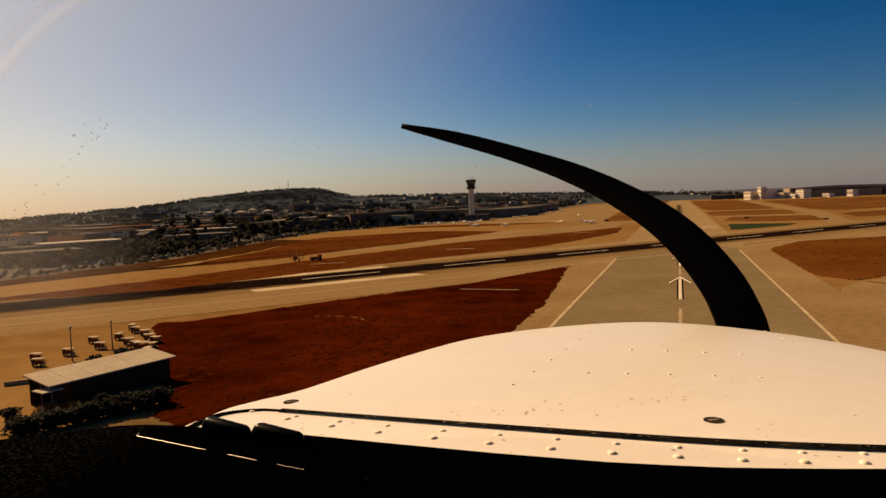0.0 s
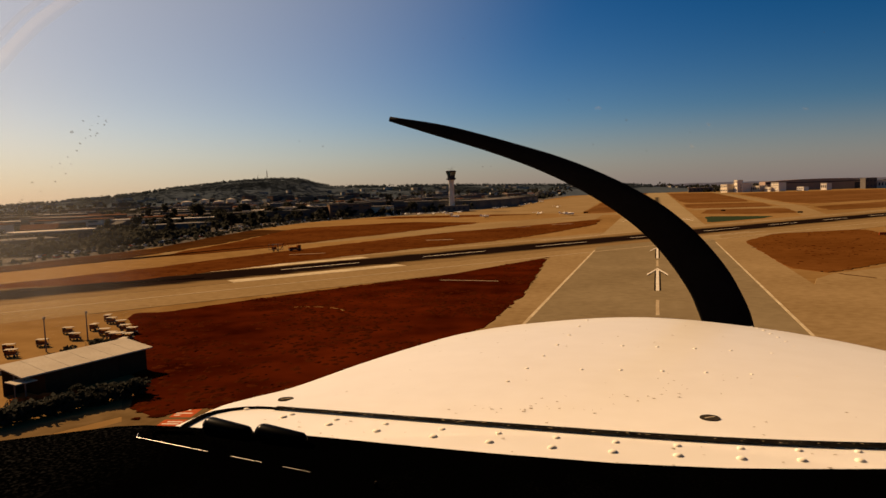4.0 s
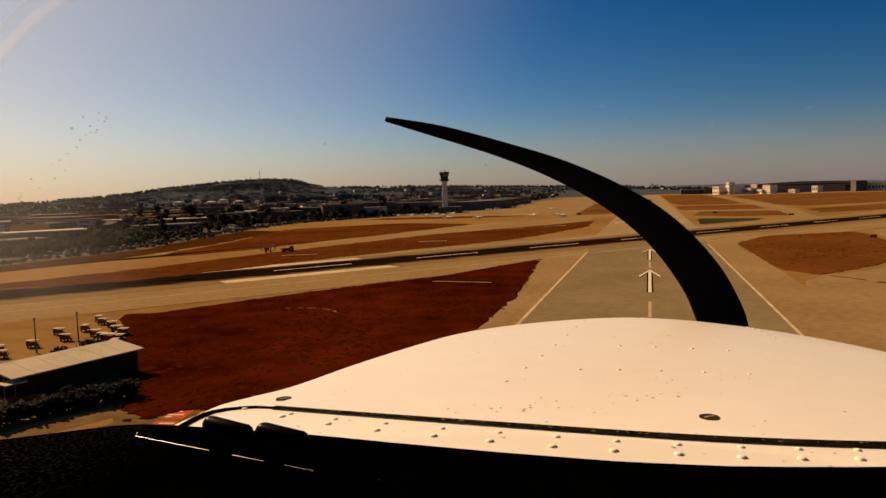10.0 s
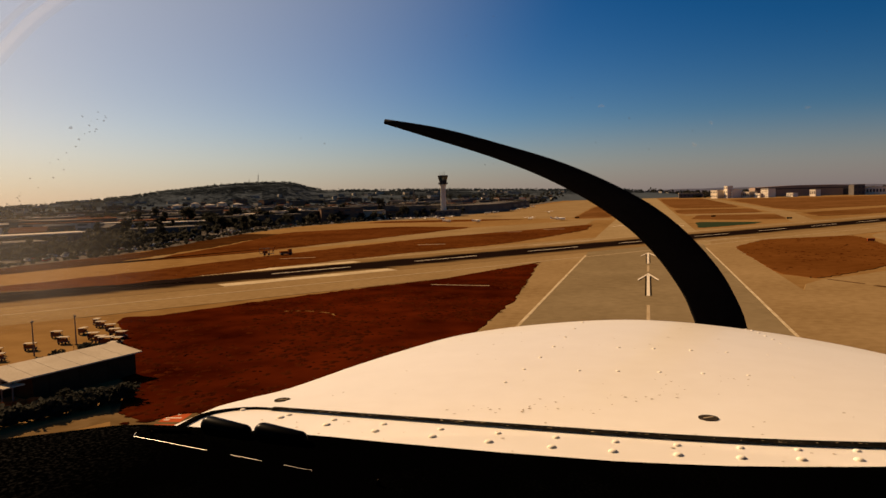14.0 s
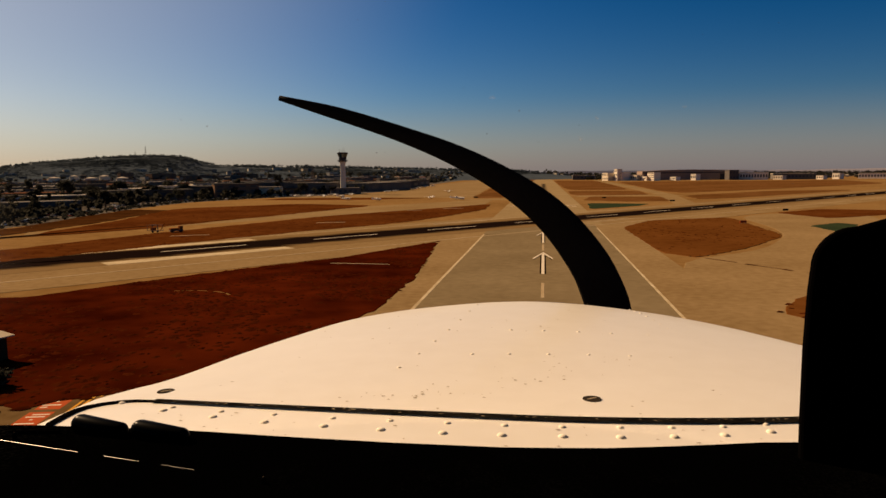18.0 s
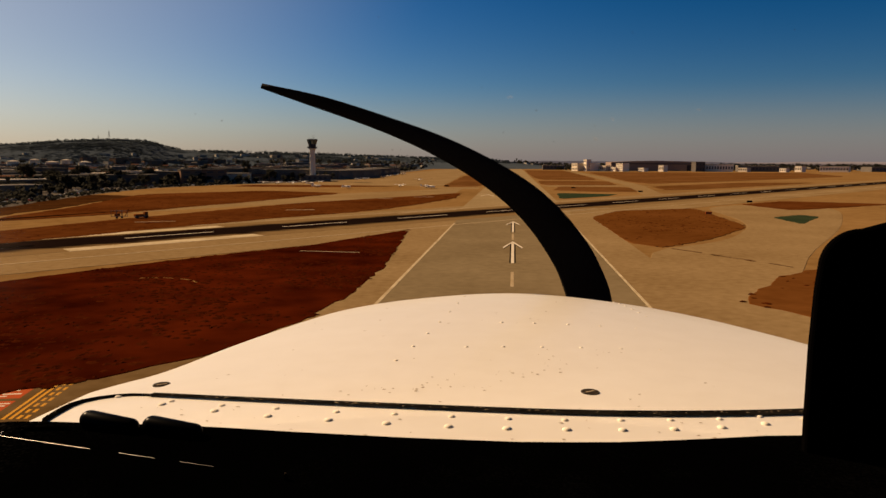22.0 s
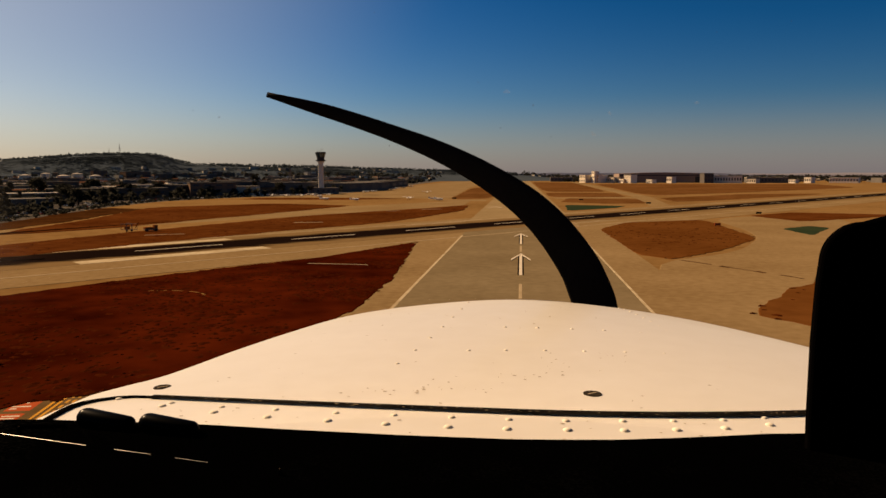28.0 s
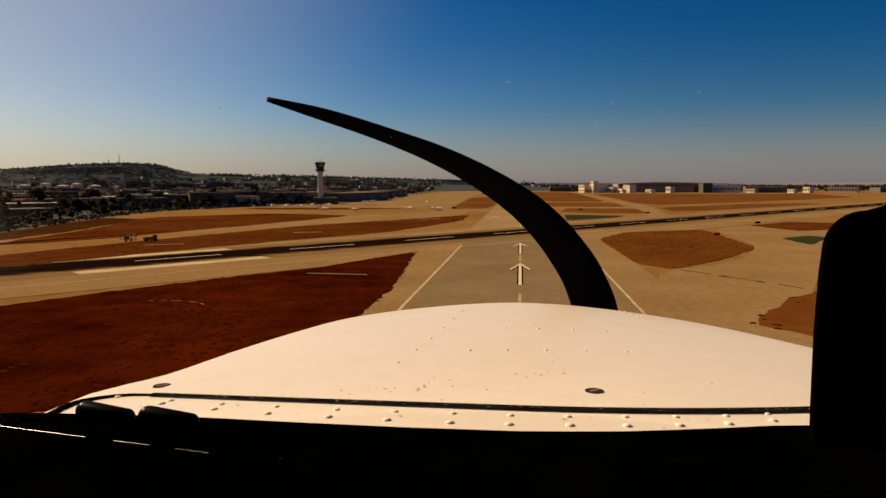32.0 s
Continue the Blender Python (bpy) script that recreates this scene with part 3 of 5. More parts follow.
def arrow(y, size):
    root = empty("runway_arrow", "white painted arrow with dark edges on the runway", "marking", "runway arrows", "structure")
    strip("arrow_shaft", (0, y - size), (0, y + size * 0.8), 0.034 * size, 0.08, 0.105, M_LINE, "", "", parent=root)
    for s in (-1, 1):
        strip("arrow_side", (s * 0.026 * size, y - size), (s * 0.026 * size, y + size * 0.7), 0.017 * size, 0.08, 0.1, M_RUBBER, "", "", parent=root)
        slab("arrow_head", [(0, y + size), (s * 0.125 * size, y + size * 0.36), (s * 0.117 * size, y + size * 0.25), (0, y + size * 0.86)], 0.08, 0.107, M_LINE, "", "", parent=root)
        slab("arrow_shadow", [(s * 0.117 * size, y + size * 0.24), (s * 0.11 * size, y + size * 0.19), (0, y + size * 0.79), (0, y + size * 0.85)], 0.08, 0.1, M_RUBBER, "", "", parent=root)


for y, size in ((165, 20), (229, 19), (86, 20), (352, 12), (412, 12)):
    arrow(y, size)
for y in (125, 197, 382):
    strip("centre_dash", (0, y - 8), (0, y + 8), 0.6, 0.08, 0.1, M_DULL, "white centre dash on the runway", "marking")
slab("skid_marks", [(-10, 480), (10, 480), (10, 1300), (-10, 1300)], 0.08, 0.09, M_TOUCH, "dark tyre marks where wheels touch down", "tyre marks")
for cx in (-16.5, -5.5, 5.5, 16.5):
    chevron = empty("chevron", "white chevron with dark edges before the threshold", "marking", "threshold chevrons", "structure", pose(cx, 440, 0))
    for s in (-1, 1):
        slab("chevron_arm", [(0, 12), (s * 4.2, -4), (s * 4.2, -7), (0, 8.6)], 0.08, 0.104, M_LINE, "", "", parent=chevron)
        slab("chevron_edge", [(0, 13), (s * 4.6, -4), (s * 4.2, -4), (0, 12)], 0.08, 0.1, M_RUBBER, "", "", parent=chevron)
strip("threshold_bar", (-23, 462), (23, 462), 2.2, 0.08, 0.1, M_DULL, "white bar across the landing threshold", "marking")
for text, x, y in (("25", 0, 512), ("L", 0, 484)):
    cu = bpy.data.curves.new("runway_number", "FONT")
    cu.body, cu.size, cu.align_x, cu.extrude = text, 22, "CENTER", 0.006
    ob = tagged(new("runway_number", cu), "white painted number on the runway", "marking", kind="structure")
    ob.matrix_basis = pose(x, y, 0.1)
    cu.materials.append(M_LINE)
for s0, s1, n in ((-186, -132, 15), (-188, -136, -17)):
    slab("aiming_block", [on30(s0, n - 3.2), on30(s1, n - 3.2), on30(s1, n + 3.2), on30(s0, n + 3.2)], 0.06, 0.1, M_EDGE, "long white aiming block on the crossing runway", "marking")
for s0, s1, n in ((-52, -16, 19), (-46, -10, 22), (2, 38, -19), (8, 44, -22)):
    slab("touchdown_bar", [on30(s0, n - 0.6), on30(s1, n - 0.6), on30(s1, n + 0.6), on30(s0, n + 0.6)], 0.06, 0.1, M_DULL, "narrow white touchdown bar on the crossing runway", "marking")
for k in range(24):
    s = -168 + k * 50
    slab("centre_dash", [on30(s, -0.4), on30(s + 26, -0.4), on30(s + 26, 0.4), on30(s, 0.4)], 0.09, 0.1, M_LINE, "white centre dash on the crossing runway", "marking")
for n in (-33, 24):
    slab("edge_line", [on30(-400, n - 0.4), on30(1400, n - 0.4), on30(1400, n + 0.4), on30(-400, n + 0.4)], 0.06, 0.09, M_DULL, "faded edge line of the crossing runway", "marking")


def hold_sign(x, y, turn):
    """Red painted panels with worn pale lettering reduced to bars, beside solid and broken yellow lines."""
    root = empty("painted_hold_sign", "red painted hold sign with pale bars and yellow lines on the taxiway", "marking", "hold signs", "structure", pose(x, y, 0, 0, 0, turn))
    for y0 in (-4.6, 0.3):
        slab("red_field", [(-3.2, y0), (-0.9, y0), (-0.9, y0 + 4.2), (-3.2, y0 + 4.2)], 0.05, 0.066, M_RED, "", "", parent=root)
        for yy, x0, x1 in ((0.6, -2.95, -2.3), (1.2, -3.0, -1.3), (2.2, -2.2, -1.9), (2.9, -2.9, -1.2), (3.5, -2.6, -1.05)):
            slab("pale_bar", [(x0, y0 + yy - 0.14), (x1, y0 + yy - 0.14), (x1, y0 + yy + 0.14), (x0, y0 + yy + 0.14)], 0.066, 0.076, M_LINE, "", "", parent=root)
    for x0 in (0.1, 0.7):
        slab("solid_line", [(x0, -5), (x0 + 0.3, -5), (x0 + 0.3, 6.5), (x0, 6.5)], 0.05, 0.068, M_YELLOW, "", "", parent=root)
    for x0 in (1.3, 1.9):
        for j in range(8):
            yy = -5 + 1.45 * j
            slab("broken_line", [(x0, yy), (x0 + 0.3, yy), (x0 + 0.3, yy + 0.85), (x0, yy + 0.85)], 0.05, 0.068, M_YELLOW, "", "", parent=root)


hold_sign(-43.5, 55.5, 12)


# ---- the aircraft's nose and flight deck ----
aircraft = empty("light_aircraft", "white light aircraft in flight with a black glareshield", "aircraft", m=TRIM)
XC = -0.02
ST_Y = (0.5, 0.8, 0.884, 0.986, 1.13, 1.32, 1.45, 1.6, 1.68, 1.74, 1.79, 1.82)
ST_W = (0.665, 0.64, 0.618, 0.578, 0.54, 0.48, 0.43, 0.33, 0.26, 0.2, 0.13, 0.06)
ST_Z = (-0.262, -0.262, -0.262, -0.263, -0.263, -0.2645, -0.267, -0.2725, -0.281, -0.3, -0.34, -0.42)


def smooth_at(y, ys, vs):
    """Value along the stations, by a monotone cubic."""
    i = max(0, min(len(ys) - 2, int(np.searchsorted(ys, y)) - 1))
    t = (y - ys[i]) / (ys[i + 1] - ys[i])
    sl = [(vs[j + 1] - vs[j]) / (ys[j + 1] - ys[j]) for j in range(len(ys) - 1)]

    def tan(j):
        if j in (0, len(ys) - 1):
            return sl[min(j, len(sl) - 1)]
        a, b = sl[j - 1], sl[j]
        return 0 if a * b <= 0 else 2 * a * b / (a + b)
    d, m0, m1 = ys[i + 1] - ys[i], tan(i), tan(i + 1)
    return (2 * t ** 3 - 3 * t * t + 1) * vs[i] + (t ** 3 - 2 * t * t + t) * d * m0 + (-2 * t ** 3 + 3 * t * t) * vs[i + 1] + (t ** 3 - t * t) * d * m1


def bow(x, y):
    """Forward sweep of the cowling's rear seam, strongest at the seam."""
    return ((0.2 if x < -0.03 else 0.45) * (x + 0.03) ** 2 - 0.014) * max(0.0, 1 - abs(y - 0.8) / 0.13)


def cowl_z(x, y):
    u = abs(x - XC) / smooth_at(y, ST_Y, ST_W)
    return smooth_at(y, ST_Y, ST_Z) - 0.02 * min(u / 0.9, 1) ** 2


def section(y, lift=0.0, low=0.45):
    w, z = smooth_at(y, ST_Y, ST_W), smooth_at(y, ST_Y, ST_Z)
    half = []
    for i in range(15):
        u = 0.9 * i / 14
        half.append((u * w, z - 0.02 * (u / 0.9) ** 2 + lift))
    for i in range(1, 9):
        a = math.pi / 2 * i / 8
        half.append((w * 0.9 + (w * 0.1 + lift) * math.sin(a), z - 0.02 - 0.06 * (1 - math.cos(a)) + lift * math.cos(a)))
    half.append((w * 1.0 + lift, z - low * 0.6))
    half.append((w * 0.8 + lift, z - low))
    wide = 1 + 0.13 * math.exp(-((y - 1.17) / 0.24) ** 2)
    return [(XC - x, z) for x, z in half[:0:-1]] + [(XC + x * wide, z) for x, z in half]


def skin(name, ys, mat, parent, lift=0.0, low=0.45, label="", close=False, left=-9.0):
    verts, faces, n = [], [], 0
    for y in ys:
        s, s0 = section(y, lift, low), section(y, 0.0, low)
        n = len(s)
        verts += [(x, (0.801 + (y - 0.801) * min(1.2, max(0.78, 0.95 + 0.4 * x0)) if lift else y) + bow(x0, 0.8 if lift else y), z) for (x, z), (x0, z0) in zip(s, s0)]
    for j in range(len(ys) - 1):
        for i in range(n - 1):
            a = j * n + i
            if verts[a][0] > left:
                faces.append((a, a + 1, a + n + 1, a + n))
    if close:
        faces.append(tuple((len(ys) - 1) * n + i for i in range(n)))
    return link(name, mesh_of(name, verts, faces, mat, True), parent, None, label)


cowling = skin("cowling", [0.806 + 1.014 * i / 60 for i in range(61)], M_COWL, aircraft, low=0.62, label="smooth cream-white upper engine cowling", close=True)
deck = skin("cowl_deck", [0.52 + 0.287 * i / 16 for i in range(17)], M_COWL, aircraft, low=0.62, label="cream-white deck before the windshield")
skin("seal_strip", [0.7928, 0.7938, 0.8012, 0.8082, 0.8092], M_SEALBAND, aircraft, 0.0022, 0.5, "black seal along the rear of the cowling", left=-0.53)
# The seal's rounded end runs back along the cowling's edge.
END = [(x, y, cowl_z(x, y) + 0.0004) for x, y in ((-0.5, 0.8305), (-0.52, 0.8335), (-0.54, 0.8355), (-0.562, 0.8325), (-0.583, 0.8235), (-0.597, 0.811), (-0.6025, 0.796), (-0.603, 0.779), (-0.602, 0.765), (-0.6, 0.745))]
end_bm = bmesh.new()
for k, (a, b) in enumerate(zip(END, END[1:])):
    r0, r1 = min(0.0046, 0.0026 + 0.0003 * k), min(0.0046, 0.0026 + 0.0003 * (k + 1))
    tube_bm(a, b, r0, r1, sides=10, bm=end_bm)
    bmesh.ops.create_uvsphere(end_bm, u_segments=10, v_segments=6, radius=r1, matrix=Matrix.Translation(b))
part("seal_end", end_bm, M_SEALBAND, aircraft, "rounded end of the black seal", True)

# Rivets and fasteners.
dome = bmesh.new()
bmesh.ops.create_uvsphere(dome, u_segments=10, v_segments=6, radius=1, matrix=Matrix.Diagonal((1, 1, 0.45, 1)))
bmesh.ops.delete(dome, geom=[v for v in dome.verts if v.co.z < -0.1], context="VERTS")
rivet_mesh = bpy.data.meshes.new("rivet")
dome.to_mesh(rivet_mesh), dome.free()
rivet_mesh.materials.append(M_RIVET)
rivet_mesh.polygons.foreach_set("use_smooth", [True] * len(rivet_mesh.polygons))


def rivet(x, y, r, parent):
    ob = link("rivet", rivet_mesh, parent, Matrix.Translation((x, y + bow(x, y), cowl_z(x, y))) @ Matrix.Diagonal((r, r, r, 1)))
    return ob


rr = random.Random(4)
for i in range(-2, 14):
    x = -0.397 + 0.0775 * i - 0.00117 * i * i
    rivet(x + rr.uniform(-0.002, 0.002), 0.7385 + 0.26 * (x + 0.1) ** 2 + rr.uniform(-0.001, 0.001), 0.0053, deck)
    rivet(x + rr.uniform(-0.002, 0.005), 0.7725 + 0.12 * (x + 0.15) ** 2 + rr.uniform(-0.001, 0.001), 0.0042, deck)
for i in range(7):
    rivet(-0.11 + 0.0632 * i + rr.uniform(-0.002, 0.002), 1.085 + 0.0058 * i, 0.0032, cowling)
    rivet(-0.149 - 0.0055 * i - 0.0008 * i * i, 1.6 - 0.118 * i + 0.003 * i * i, 0.0032, cowling)
for i in range(5):
    rivet(-0.053 + 0.062 * i + rr.uniform(-0.003, 0.003), 1.275, 0.0034, cowling)
for i in range(9):
    rivet(0.208 + 0.0062 * i, 1.64 - 0.047 * i, 0.0034, cowling)
for x, y in ((0.267, 1.231), (0.29, 1.05), (0.331, 1.204), (0.345, 1.0)):
    rivet(x, y, 0.0034, cowling)

for fx, fy in ((0.068, 0.872), (-0.525, 0.883)):
    f = part("fastener", tube_bm((0, 0, -0.002), (0, 0, 0.0009), 0.0128, 0.0118, 24), M_FASTENER, cowling, "dark round quarter-turn fastener")
    f.matrix_basis = Matrix.Translation((fx, fy, cowl_z(fx, fy)))
    slot = part("slot", box_bm(-0.007, 0.007, -0.001, 0.001, 0.0009, 0.0014), M_DIRT_GLINT, f)
    slot.matrix_basis = pose(0, 0, 0, 0, 0, 35)

# Oil specks and splashes on the paint.
sv, sf = [], []
rs = random.Random(12)
for k in range(150):
    if k < 95:
        x, y = rs.uniform(-0.5, 0.5), rs.uniform(0.63, 1.6)
    elif k < 128:
        t = rs.random()
        x, y = -0.08 + 0.33 * t + rs.gauss(0, 0.02), 0.9 + 0.24 * t + rs.gauss(0, 0.02)
    else:
        t = rs.random()
        x, y = -0.3 + 0.25 * t + rs.gauss(0, 0.03), 0.84 + 0.05 * t + rs.gauss(0, 0.01)
    if abs(x - XC) > 0.85 * smooth_at(y, ST_Y, ST_W):
        continue
    r = rs.choice((0.0008, 0.001, 0.0013, 0.0019)) * rs.uniform(0.7, 1.1)
    b, n = len(sv), 6
    for i in range(n):
        a = 2 * math.pi * i / n
        px, py = x + r * math.cos(a) * rs.uniform(0.8, 1.7), y + r * math.sin(a) * rs.uniform(0.7, 1.2)
        sv.append((px, py, cowl_z(px, py) + 0.0005))
    sf.append(tuple(range(b, b + n)))
# Oil specks on the deck, and pale specks painted as glints on the seal.
for k in range(125):
    seam = k > 45
    x, y = rs.uniform(-0.5, 0.36), 0.801 + rs.uniform(-0.004, 0.004) if seam else rs.uniform(0.66, 0.785)
    r = rs.uniform(0.0004, 0.0009) if seam else rs.uniform(0.0005, 0.0012)
    b = len(sv)
    for i in range(6):
        a = math.pi * i / 3
        px, py = x + r * math.cos(a) * rs.uniform(1.0, 3.5), y + r * math.sin(a) * rs.uniform(0.7, 1.2)
        sv.append((px, py + bow(px, 0.8 if seam else py), cowl_z(px, py) + (0.0027 if seam else 0.0006)))
    sf.append(tuple(range(b, b + 6)))
link("oil_specks_and_glints", mesh_of("oil_specks_and_glints", sv, sf, M_DIRT_GLINT), cowling, None, "small brown oil specks, and painted glints on the seal")["kind"] = "stuff"

# Propeller, one dark sweeping blade in view.
propeller = part("propeller", tube_bm((XC, 1.8, -0.65), (XC, 2.12, -0.65), 0.11, 0.08, 20), M_BLADE, aircraft, "matt black propeller with one sweeping blade")
BX = (-0.808, -0.618, -0.431, -0.270, -0.120, 0.008, 0.102, 0.167, 0.201, 0.180, 0.106, 0.000)
BZ = (0.277, 0.224, 0.162, 0.099, 0.021, -0.070, -0.173, -0.279, -0.391, -0.507, -0.602, -0.655)
BW = (0.008, 0.020, 0.024, 0.031, 0.039, 0.049, 0.057, 0.063, 0.069, 0.079, 0.063, 0.053)
bv, bf, NB = [], [], 56
par = [i for i in range(len(BX))]
for i in range(NB + 1):
    t = (len(BX) - 1) * i / NB
    t0, t1 = max(0, t - 0.05), min(len(BX) - 1, t + 0.05)
    c = Vector((smooth_at(t, par, BX), smooth_at(t, par, BZ)))
    d = (Vector((smooth_at(t1, par, BX), smooth_at(t1, par, BZ))) - Vector((smooth_at(t0, par, BX), smooth_at(t0, par, BZ)))).normalized()
    nrm = Vector((-d.y, d.x))
    w = smooth_at(t, par, BW)
    twist = 0.25 + 0.5 * t / len(BX)
    for k in range(12):
        a = 2 * math.pi * k / 12
        q, th = w * math.cos(a), 0.16 * w * math.sin(a)
        p = c + nrm * q
        bv.append((p.x, 2.06 + q * twist * 0.5 + th + 0.004 * math.sin(a), p.y))
for i in range(NB):
    for k in range(12):
        a, b = i * 12 + k, i * 12 + (k + 1) % 12
        bf.append((a, b, b + 12, a + 12))
bf += [tuple(range(11, -1, -1)), tuple(NB * 12 + k for k in range(12))]
link("blade", mesh_of("blade", bv, bf, M_BLADE, True), propeller)

# Glareshield with its knobs and trim.
gs_out = [(-0.8, 0.38), (-0.72, 0.455), (-0.634, 0.521), (-0.593, 0.551), (-0.55, 0.583), (-0.52, 0.594), (-0.485, 0.598), (-0.45, 0.599), (-0.35, 0.603), (-0.3, 0.602), (-0.24, 0.5995), (-0.13, 0.5975), (-0.03, 0.599), (0.018, 0.6035), (0.064, 0.609), (0.11, 0.618), (0.155, 0.628), (0.2, 0.639), (0.35, 0.66), (0.55, 0.63), (0.75, 0.45), (0.75, 0.02), (-0.8, 0.02)]
gv, gf, n = [], [], len(gs_out)
for zz, inset in ((-0.26, 0.0), (-0.228, 0.0), (-0.221, 0.004), (-0.2175, 0.012)):
    gv += [(x * (1 - inset * 0.8), y - inset, zz) for x, y in gs_out]
gv.append((0, 0.2, -0.214))
for j in range(3):
    for i in range(n):
        a, b = j * n + i, j * n + (i + 1) % n
        gf.append((b, a, a + n, b + n))
for i in range(n):
    gf.append((3 * n + (i + 1) % n, 3 * n + i, 4 * n))
glareshield = link("glareshield", mesh_of("glareshield", gv, gf, M_DASH, True), aircraft, None, "black grained glareshield along the windshield")


def capsule(a, b, r, segs=14):
    bm = bmesh.new()
    a, b = Vector(a), Vector(b)
    q = (b - a).to_track_quat("Z", "Y").to_matrix().to_4x4()
    L = (b - a).length
    bmesh.ops.create_uvsphere(bm, u_segments=segs, v_segments=10, radius=r)
    for v in bm.verts:
        if v.co.z > 0:
            v.co.z += L
    bmesh.ops.transform(bm, matrix=Matrix.Translation(a) @ q, verts=bm.verts)
    return bm


for a, b in (((-0.431, 0.58, -0.2115), (-0.388, 0.573, -0.2145)), ((-0.365, 0.573, -0.2115), (-0.323, 0.567, -0.2145))):
    k = part("knob", capsule(a, b, 0.0091), M_GLOSS, glareshield, "black rounded knob", True)
    d = Vector(b) - Vector(a)
    part("knob_base", tube_bm(Vector(a) + d * 0.55 + Vector((0, 0, -0.015)), Vector(a) + d * 0.55, 0.007, sides=12), M_BLACK, k)
wire = [(-0.446, 0.569), (-0.49, 0.562), (-0.499, 0.553), (-0.493, 0.543), (-0.43, 0.532), (-0.374, 0.521), (-0.298, 0.507), (-0.24, 0.497)]
for x0, x1, r in ((-0.493, -0.395, 0.00026), (-0.366, -0.33, 0.0002), (-0.306, -0.275, 0.00014)):
    tr = bmesh.new()
    if r > 0.00025:
        tube_bm((*wire[2], -0.2155), (*wire[3], -0.2155), r, sides=6, bm=tr)
    tube_bm((x0, 0.543 - 0.182 * (x0 + 0.493), -0.2155), (x1, 0.543 - 0.182 * (x1 + 0.493), -0.2155), r, r * 0.7, sides=6, bm=tr)
    part("trim_edge", tr, M_CHROME, glareshield, "thin bright trim edge")
tr = bmesh.new()
tube_bm((*wire[0], -0.2155), (*wire[1], -0.2155), 0.0016, sides=6, bm=tr)
part("trim_frame", tr, M_BLACK, glareshield)
for x, y in ((-0.478, 0.551), (-0.21, 0.49)):
    s = part("screw", tube_bm((x, y, -0.22), (x, y, -0.2125), 0.0022, 0.0018, 12), M_BLACK, glareshield)
    part("screw_head", tube_bm((x, y, -0.2125), (x, y, -0.2115), 0.0008, 0.0006, 10), M_FASTENER, s)

# Black rounded case that stands on the glareshield.
ov = [(0.191, -0.235), (0.1905, -0.16), (0.1905, -0.105), (0.192, -0.062)]
ov += [(0.1935 + 0.028 * (1 - math.cos(a)), -0.046 + 0.028 * math.sin(a)) for a in [math.pi / 2 * k / 10 for k in range(11)]]
ov += [(0.24, -0.0125), (0.27, -0.008), (0.34, -0.004), (0.5, -0.002), (0.5, -0.235)]
ov = [(x * 1.18 - 0.0065, max(-0.222, (z - 0.008) * 1.18 + 0.008)) for x, z in ov]
cv, cf, n = [], [], len(ov)
for yy, ins in ((0.5915, 0.0), (0.59, 0.0015), (0.599, 0.0015), (0.5975, 0.0)):
    cv += [(x + (ins if x < 0.45 else -ins), yy, z - (ins if z > -0.2 else 0)) for x, z in ov]
order = (1, 0, 3, 2)
for j in range(3):
    for i in range(n):
        a, b = order[j] * n, order[j + 1] * n
        cf.append((a + i, a + (i + 1) % n, b + (i + 1) % n, b + i))
cf += [tuple(n + i for i in range(n - 1, -1, -1)), tuple(2 * n + i for i in range(n))]
link("device_case", mesh_of("device_case", cv, cf, M_BLACK, False), aircraft, None, "black rounded case standing on the glareshield")

# Unseen cabin shell, added to keep the deck dark, and the windshield.
def hull(a, y, out=0.0):
    """A point of the rounded cabin wall: a runs round from the left sill over the roof."""
    k = 1 - 0.12 * max(0.0, (-0.7 - y) / 1.0) - 0.05 * max(0.0, y) / 0.4
    c, s = math.cos(a), math.sin(a)
    q = lambda v: math.copysign(abs(v) ** 0.55, v)
    return (XC + (0.76 * k + out) * -q(c), y, -0.2 + (0.73 * k + out) * q(s))


def hull_panel(name, a0, a1, y0, y1, label):
    """A curved panel of the cabin, white outside and dark inside."""
    na, ny = 14, 8
    for nm, mat, out, parent in ((name, M_COWL, 0.03, aircraft), ("lining", M_LINING, 0.0, None)):
        vv = [hull(radians(a0 + (a1 - a0) * i / na), y0 + (y1 - y0) * j / ny, out) for j in range(ny + 1) for i in range(na + 1)]
        ff = [(j * (na + 1) + i, j * (na + 1) + i + 1, (j + 1) * (na + 1) + i + 1, (j + 1) * (na + 1) + i) for j in range(ny) for i in range(na)]
        if out:
            outer = link(nm, mesh_of(nm, vv, ff, mat, True), parent, None, label)
        else:
            link(nm, mesh_of(nm, vv, ff, mat, True), outer, None, "dark cabin lining")


hull_panel("roof", 50, 130, -1.6, 0.42, "unseen white curved cabin roof, added for shade")
hull_panel("side_panel", -40, 50, -1.6, -0.2, "unseen white curved cabin side, added for shade")
hull_panel("side_panel", 130, 220, -1.6, 0.3, "unseen white curved cabin side, added for shade")
hull_panel("belly", 220, 320, -1.6, 0.5, "white curved belly skin")
rear = [hull(radians(10 * i), -1.6, 0.03) for i in range(36)]
link("rear_bulkhead", mesh_of("rear_bulkhead", rear + [(x, y - 0.03, z) for x, y, z in rear],
     [tuple(range(36)), tuple(range(71, 35, -1))] + [((i + 1) % 36, i, 36 + i, 36 + (i + 1) % 36) for i in range(36)], M_LINING), aircraft, None, "unseen dark rear bulkhead, added for shade")
part("firewall", box_bm(-0.6, 0.56, 0.5, 0.515, -0.9, -0.29), M_LINING, aircraft, "dark firewall panel")
wv, wf, NW = [], [], 16
